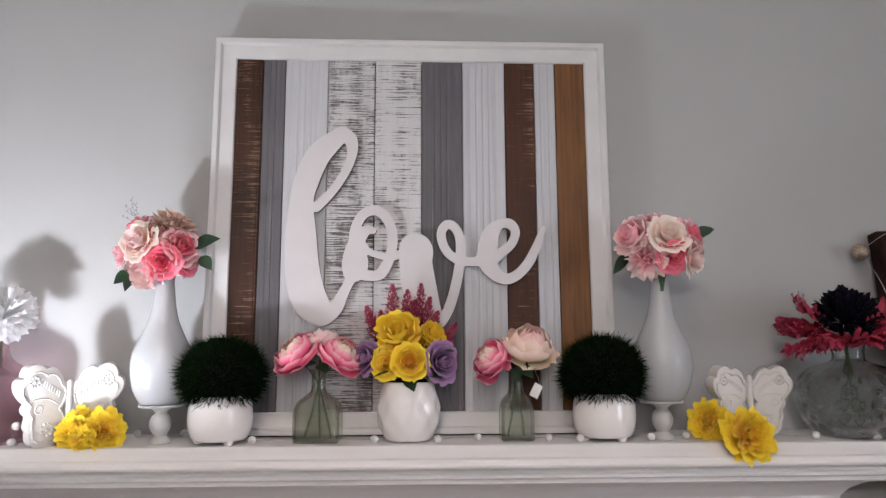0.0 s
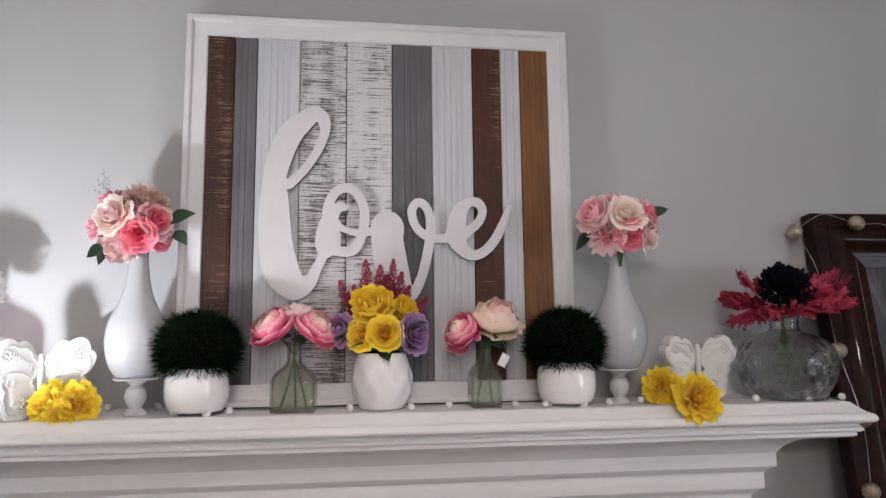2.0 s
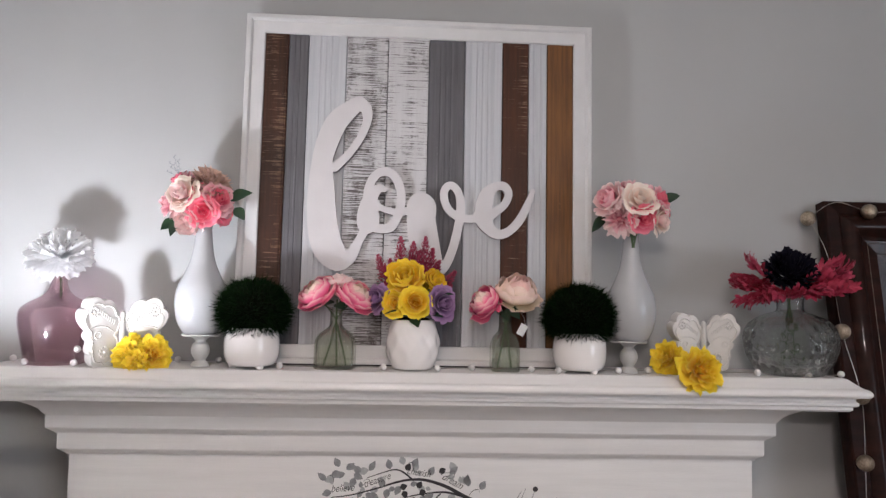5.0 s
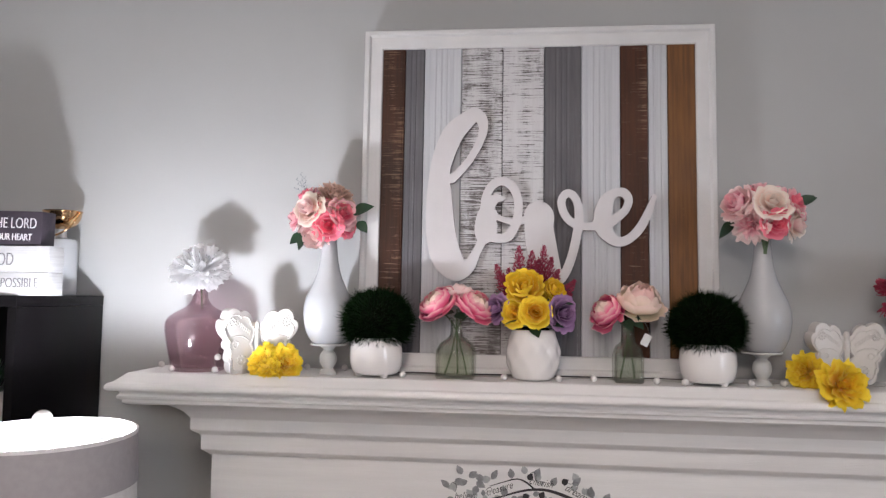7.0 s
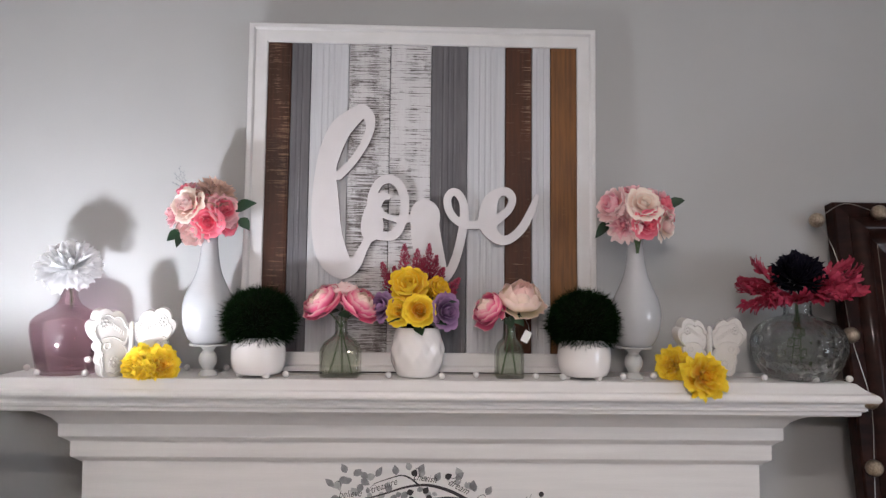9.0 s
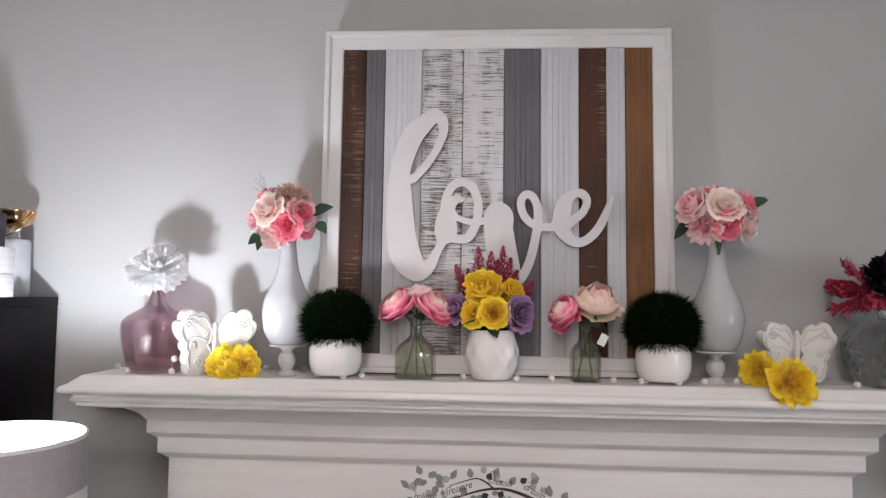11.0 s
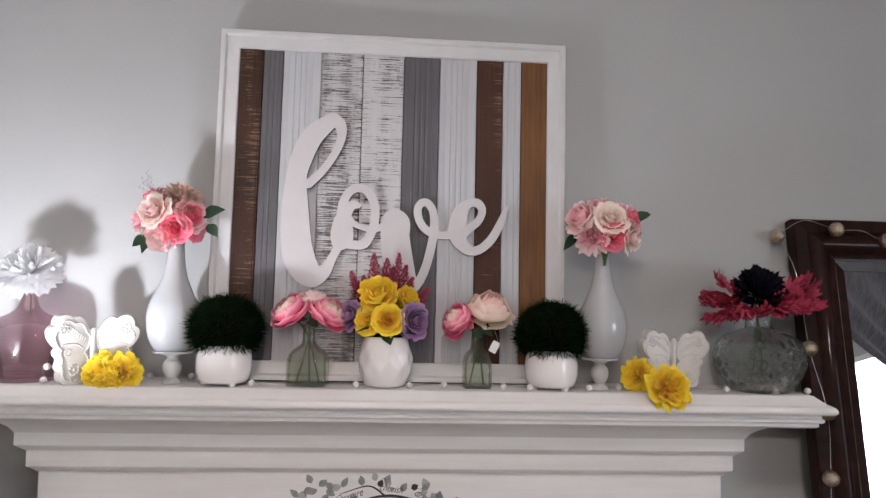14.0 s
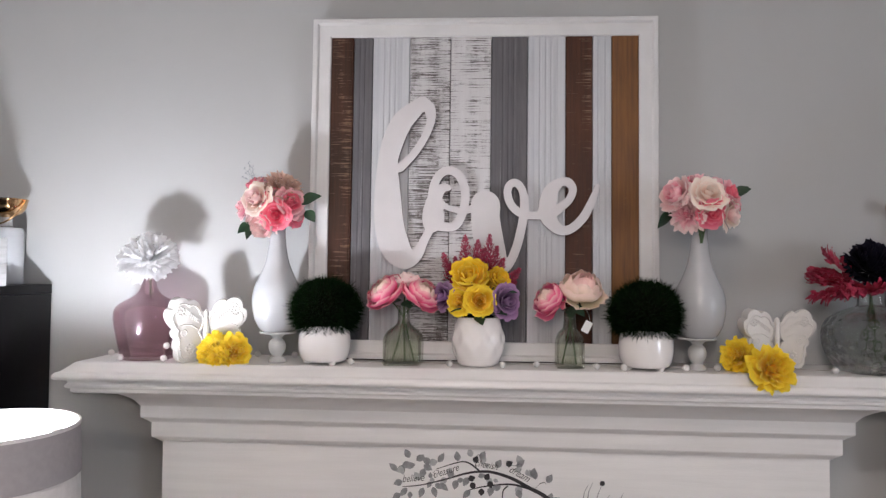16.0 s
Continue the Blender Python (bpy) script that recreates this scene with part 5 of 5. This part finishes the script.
def frond(length, seed):
    """A feathery lobed leaf along z: pairs of broad folded leaflets, each with side lobes, on a thin rib."""
    rng = random.Random(seed)
    bm = tube([(0, 0, 0), (0, 0, length * 0.5), (0, 0, length * 0.96)], [0.0013, 0.001, 0.0005], 5)
    for layer, lift in ((0, 0.0), (1, 0.004)):
        n = 10 - 2 * layer
        for i in range(n):
            t = (i + 0.6 + 0.4 * layer) / n
            size = 0.030 * (0.50 + 0.9 * t) * (1.08 - t) ** 0.55 * rng.uniform(0.85, 1.15) + 0.005
            for sgn in (-1, 1):
                lean = radians(rng.uniform(30, 50) - 22 * t)
                ax = Vector((sgn * math.sin(lean), rng.uniform(-0.35, 0.35) - 0.3 * layer, math.cos(lean))).normalized()
                side = ax.cross(Vector((rng.uniform(-0.3, 0.3), 1, 0))).normalized()
                up = side.cross(ax)
                base = Vector((0, -lift, length * (0.14 + 0.80 * t)))
                rows = []
                for v, w, h in ((0.0, 0.04, 0.0), (0.25, 0.20, 0.03), (0.36, 0.12, 0.05), (0.55, 0.24, 0.05), (0.66, 0.13, 0.04), (0.82, 0.15, 0.02), (1.0, 0.01, -0.05)):
                    p = base + ax * (v * size)
                    rows.append([bm.verts.new(p - side * (w * size) + up * (h * 2.2 * size)), bm.verts.new(p + up * (h * size * 0.4)), bm.verts.new(p + side * (w * size) + up * (h * 2.2 * size))])
                for a, b in zip(rows, rows[1:]):
                    bm.faces.new((a[0], a[1], b[1], b[0]))
                    bm.faces.new((a[1], a[2], b[2], b[1]))
    return finish("foliage_spray", bm, MAGENTA, 60)


spray = [frond(ln, 600 + k) for k, ln in enumerate((0.122, 0.106, 0.090))]
for i, (ax, ay, az, k) in enumerate(((-1, -0.25, 0.10, 0), (-0.95, -0.35, -0.14, 0), (-0.9, -0.1, 0.26, 1), (-0.6, -0.7, 0.02, 1), (-0.25, -0.85, -0.02, 2), (0.15, -0.9, 0.05, 1), (0.5, -0.75, 0.12, 1), (0.9, -0.4, 0.12, 0), (0.95, -0.25, 0.30, 0),
                                     (0.7, -0.5, 0.38, 1), (0.6, -0.2, 0.42, 1), (-0.6, -0.15, 0.40, 1), (0.85, 0.2, 0.2, 1), (-0.75, 0.25, 0.2, 2), (0.45, -0.65, 0.28, 2), (-0.7, -0.55, -0.1, 1))):
    d = Vector((ax, ay, az)).normalized()
    ob = part("foliage_spray", spray[k], None, dark)
    ob.matrix_basis = Matrix.Translation((0.012 * ax, 0.012 * ay, 0.020 + 0.022 * max(0, az))) @ d.to_track_quat("Z", "Y").to_matrix().to_4x4() @ pose(0, 0, 0, 0, 0, rng.uniform(0, 360)) @ Matrix.Diagonal((1.1, 1.1, rng.uniform(0.94, 1.16), 1))
for k in range(4):
    stem(dark, [(0.01 * math.cos(k * 1.6), 0.01 * math.sin(k * 1.6), 0.02), (0.004, 0, 0), (0.02 * math.cos(k * 1.6 + 2), 0.02 * math.sin(k * 1.6 + 2), -0.13)], 0.0015)


# ---- bead string along the shelf ----
beads = thing("bead_string", "string of small white beads lying along the mantel", "garland")
BALL = finish("bead", lathe([(0, -0.0068)] + [(0.0068 * math.sin(t), -0.0068 * math.cos(t)) for t in np.linspace(0.3, 2.84, 9)] + [(0, 0.0068)], 16), BEAD, 60)
spots = [(-0.83, 1.34, 0), (-0.765, 1.262, 0), (-0.668, 1.258, 0), (-0.664, 1.262, 0.0262), (-0.50, 1.36, 0), (-0.415, 1.36, 0), (-0.268, 1.262, 0), (-0.062, 1.262, 0), (0.046, 1.255, 0), (0.116, 1.275, 0), (0.236, 1.262, 0), (0.288, 1.250, 0), (0.413, 1.262, 0), (0.478, 1.275, 0),
         (0.70, 1.262, 0), (0.795, 1.212 + 0.033, 0), (0.868, 1.252, 0)]
for x, y, h in spots:
    part("bead", BALL, None, beads).matrix_basis = pose(x, y, SHELF + 0.0068 + h)
route = []
for (x, y, h), (x2, y2, h2) in zip(spots, spots[1:]):
    route += [(x, y, SHELF + 0.0066 + h), ((x + x2) / 2, max(y, y2) + 0.012 if abs(x - 0.1) > 0.5 else 1.315, SHELF + 0.0014)]
route.append((spots[-1][0], spots[-1][1], SHELF + 0.006))
part("thread", tube(smooth_rows(route, 4), 0.0006, 4), WIRE, beads)

# ---- leaning mirror ----
LEAN = -8.9
mirror = thing("leaning_mirror", "large mirror in a dark brown wooden frame leaning on the wall", "mirror", pose(0.904, 1.375, 1.737, LEAN, 0, 0))
MW, MH = 0.80, 1.755


def dark_rail(length):
    """A broad stepped dark rail along x; outer edge at z = 0, face to -y, ends mitred."""
    prof = [(0, 0.020), (0, -0.010), (0.00354, -0.014), (0.02832, -0.016), (0.03304, -0.013), (0.03776, -0.0175), (0.04602, -0.0235), (0.05428, -0.0255), (0.06254, -0.0235), (0.0708, -0.0165), (0.0767, -0.009), (0.0826, -0.006), (0.09912, -0.003), (0.1156, 0.000), (0.118, 0.012)]
    bm = bmesh.new()
    a = [bm.verts.new((-length / 2 + w, y, w)) for w, y in prof]
    b = [bm.verts.new((length / 2 - w, y, w)) for w, y in prof]
    for i in range(len(prof)):
        bm.faces.new((a[i], a[(i + 1) % len(prof)], b[(i + 1) % len(prof)], b[i]))
    bm.faces.new(a)
    bm.faces.new(b[::-1])
    return bm


for m, ln in ((pose(MW / 2, 0, 0, 0, 180, 0), MW), (pose(MW / 2, 0, -MH), MW), (pose(0, 0, -MH / 2, 0, 90, 0), MH), (pose(MW, 0, -MH / 2, 0, -90, 0), MH)):
    side_rail = part("frame_rail", dark_rail(ln), ESPRESSO, mirror, smooth=30)
    side_rail.matrix_basis = m
    part("gilt_line", tube([(-ln / 2 + 0.0932, -0.0045, 0.0932), (ln / 2 - 0.0932, -0.0045, 0.0932)], 0.0009, 6), GILT, side_rail, "thin worn gilt line")
part("mirror_glass", block(0.114, MW - 0.114, 0.004, 0.009, -MH + 0.114, -0.114), MIRROR, mirror, "clear silvered glass", smooth=0)
part("back_board", block(0.01, MW - 0.01, 0.012, 0.019, -MH + 0.01, -0.01), BACKING, mirror, smooth=0)

gold = thing("gold_ball_string", "string of glittering gold balls draped over the mirror frame", "garland")
GB = finish("ball", lathe([(0, -0.0165)] + [(0.0165 * math.sin(t), -0.0165 * math.cos(t)) for t in np.linspace(0.2, 2.94, 13)] + [(0, 0.0165)], 24), GOLD, 60)


def on_mirror(x, z, off=0.030):
    """A place over the mirror's frame, given in the room's x and height."""
    return Vector((x, 1.375 - (1.737 - z) * math.tan(radians(-LEAN)) - off, z))


track = [on_mirror(0.872, 1.699, 0.0), on_mirror(0.993, 1.714), on_mirror(1.108, 1.692), on_mirror(1.25, 1.70)]
side = [on_mirror(0.900, 1.614, 0.012), on_mirror(0.899, 1.452, 0.035), on_mirror(0.922, 1.320, 0.038), on_mirror(0.914, 1.190, 0.038), on_mirror(0.90, 1.04, 0.036)]
for p in track + side[1:]:
    part("ball", GB, None, gold).matrix_basis = Matrix.Translation(p)
part("thread", tube(smooth_rows([tuple(p) for p in track[:1] + [track[0] + Vector((0.05, -0.02, 0.035))] + track[1:2] + [(track[1] + track[2]) / 2 + Vector((0, 0, 0.01))] + track[2:]], 5), 0.0007, 4), WIRE, gold)
part("thread", tube(smooth_rows([tuple(track[0])] + [tuple(p) for p in side], 5), 0.0007, 4), WIRE, gold)

# ---- lamp ----
lamp = thing("floor_lamp", "lit lamp with a two-tone grey and white drum shade", "lamp", pose(LAMP[0], LAMP[1], 0))
part("shade_band", lathe([(0.1335, 1.311), (0.136, 1.311), (0.1395, 1.232), (0.137, 1.232)] + [(0.1335, 1.311)], 72), SHADE_GREY, lamp, "grey linen band of the shade", smooth=30)
part("shade", lathe([(0.1325, 1.3095), (0.1355, 1.2320), (0.1375, 1.2315), (0.145, 1.03), (0.143, 1.03), (0.1325, 1.3095)], 72), SHADE_WHITE, lamp, "white linen drum shade", smooth=30)
part("rim_tape", lathe([(0.1326, 1.3111), (0.1326, 1.3119), (0.1368, 1.3119), (0.1368, 1.3065), (0.1361, 1.3065), (0.1361, 1.3111), (0.1326, 1.3111)], 72), SHADE_WHITE, lamp, "narrow white tape round the rim", smooth=30)
for k in range(3):
    a = 2 * math.pi * k / 3 + 0.4
    part("spider_arm", tube([(0.012 * math.cos(a), 0.012 * math.sin(a), 1.296), (0.132 * math.cos(a), 0.132 * math.sin(a), 1.300)], 0.0018, 6), METAL, lamp)
part("finial", lathe([(0, 1.298), (0.008, 1.298), (0.0055, 1.308), (0.008, 1.314), (0.004, 1.318)] + [(0.015 * math.sin(t), 1.331 - 0.015 * math.cos(t)) for t in np.linspace(0.4, 2.9, 9)] + [(0, 1.346)], 24), CRYSTAL, lamp, "pale round finial")
part("harp", tube(smooth_rows([(-0.012, 0, 1.15), (-0.05, 0, 1.19), (-0.052, 0, 1.26), (0, 0, 1.297), (0.052, 0, 1.26), (0.05, 0, 1.19), (0.012, 0, 1.15)], 5), 0.0016, 6), METAL, lamp)
part("pole", lathe([(0, 0.02), (0.011, 0.02), (0.011, 1.13), (0.017, 1.135), (0.017, 1.175), (0, 1.175)], 20), METAL, lamp)
part("base", lathe([(0, 0), (0.14, 0), (0.14, 0.012), (0.12, 0.022), (0, 0.024)], 40), METAL, lamp)

# ---- black cabinet and the things on it ----
cab = thing("black_cabinet", "black lacquered open shelf cabinet against the wall", "cabinet")
CX0, CX1, CY0, CY1, CZ = -1.62, -1.008, 1.105, 1.392, 1.518
part("top", block(CX0, CX1, CY0, CY1, CZ - 0.022, CZ, 0.0015), BLACK, cab, smooth=25)
part("side_panel", block(CX1 - 0.020, CX1 - 0.001, CY0 + 0.002, CY1, 0, CZ - 0.0225, 0.001), BLACK, cab, smooth=25)
part("side_panel", block(CX0 + 0.001, CX0 + 0.020, CY0 + 0.002, CY1, 0, CZ - 0.0225, 0.001), BLACK, cab, smooth=25)
part("back_panel", block(CX0 + 0.020, CX1 - 0.020, CY1 - 0.012, CY1 - 0.001, 0.0, CZ - 0.0225), BLACK, cab, smooth=0)
for z in (0.08, 0.45, 0.83, 1.20):
    part("shelf", block(CX0 + 0.0205, CX1 - 0.0205, CY0 + 0.004, CY1 - 0.013, z - 0.02, z), BLACK, cab, smooth=0)
pl = thing("potted_plant", "small green plant in a white pot on a cabinet shelf", "potted plant", pose(-1.135, 1.20, 1.20))
part("pot", lathe([(0, 0), (0.035, 0), (0.046, 0.02), (0.05, 0.12), (0.047, 0.12), (0.044, 0.10), (0, 0.10)], 28), CERAMIC, pl)
lf = leaf_mesh("leaf", 0.085, 0.010)
rng = random.Random(12)
for k in range(26):
    a, e = rng.uniform(0, 6.28), rng.uniform(0.3, 1.4)
    leaf(pl, lf, (0.01 * math.cos(a), 0.01 * math.sin(a), 0.10), (math.cos(a) * math.cos(e), math.sin(a) * math.cos(e), math.sin(e)), rng.uniform(-30, 30))

TXT = 90
box = thing("white_box_sign", "white slatted wooden box sign with grey lettering on the cabinet", "sign", pose(-0.9480, 1.112, CZ) @ Matrix.Diagonal((0.91, 1, 1.0, 1)))
part("slat", block(-0.34, -0.001, 0, 0.045, 0.0005, 0.046, 0.0012), SIGN_WHITE, box, smooth=25)
part("slat", block(-0.34, -0.001, 0, 0.045, 0.0468, 0.098, 0.0012), SIGN_WHITE, box, smooth=25)
lettering("lettering", "WITH GOD", 0.036, pose(-0.083, -0.0006, 0.060, TXT), INK, box, align="RIGHT", bold=-0.0004, width=0.70)
lettering("lettering", "ARE POSSIBLE", 0.028, pose(-0.024, -0.0006, 0.016, TXT), INK, box, align="RIGHT", bold=-0.0004, width=0.78)
dark_box = thing("dark_sign", "dark plum box sign with white lettering lying on a white sign", "sign", pose(-0.9710, 1.116, CZ + 0.0985, 0, 1.5, 0) @ Matrix.Diagonal((0.91, 1, 1.0, 1)))
part("board", block(-0.31, 0, 0, 0.040, 0, 0.068, 0.0015), PLUM, dark_box, smooth=25)
lettering("lettering", "TRUST IN THE LORD", 0.030, pose(-0.012, -0.0006, 0.034, TXT), INK_WHITE, dark_box, align="RIGHT", bold=-0.0004, width=0.78)
lettering("lettering", "ALL YOUR HEART", 0.019, pose(-0.022, -0.0006, 0.010, TXT), INK_WHITE, dark_box, align="RIGHT", width=0.8)
bowl = thing("brass_bowl", "polished brass footed bowl with a drop handle on the cabinet", "bowl", pose(-1.084, 1.338, CZ))
# pale drum added to carry the cup; it stands in for bare wall
part("foot", lathe([(0, 0), (0.035, 0), (0.0365, 0.003), (0.0355, 0.05), (0.035, 0.120), (0.031, 0.128), (0.012, 0.132), (0.010, 0.152), (0, 0.154)], 36), PORCELAIN, bowl, "pale drum added where wall shows below the cup")
part("cup", lathe(smooth_rows([(0.010, 0.152), (0.026, 0.160), (0.037, 0.174), (0.041, 0.190), (0.043, 0.194)], 4) + [(0.041, 0.194), (0.035, 0.175), (0.024, 0.163), (0, 0.158)], 36), BRASS, bowl)
part("handle", tube(smooth_rows([(0.044, -0.002, 0.190), (0.040, -0.016, 0.166), (0.020, -0.026, 0.144), (-0.008, -0.028, 0.136), (-0.034, -0.020, 0.154), (-0.044, -0.002, 0.190)], 5), 0.0022, 7), BRASS, bowl)
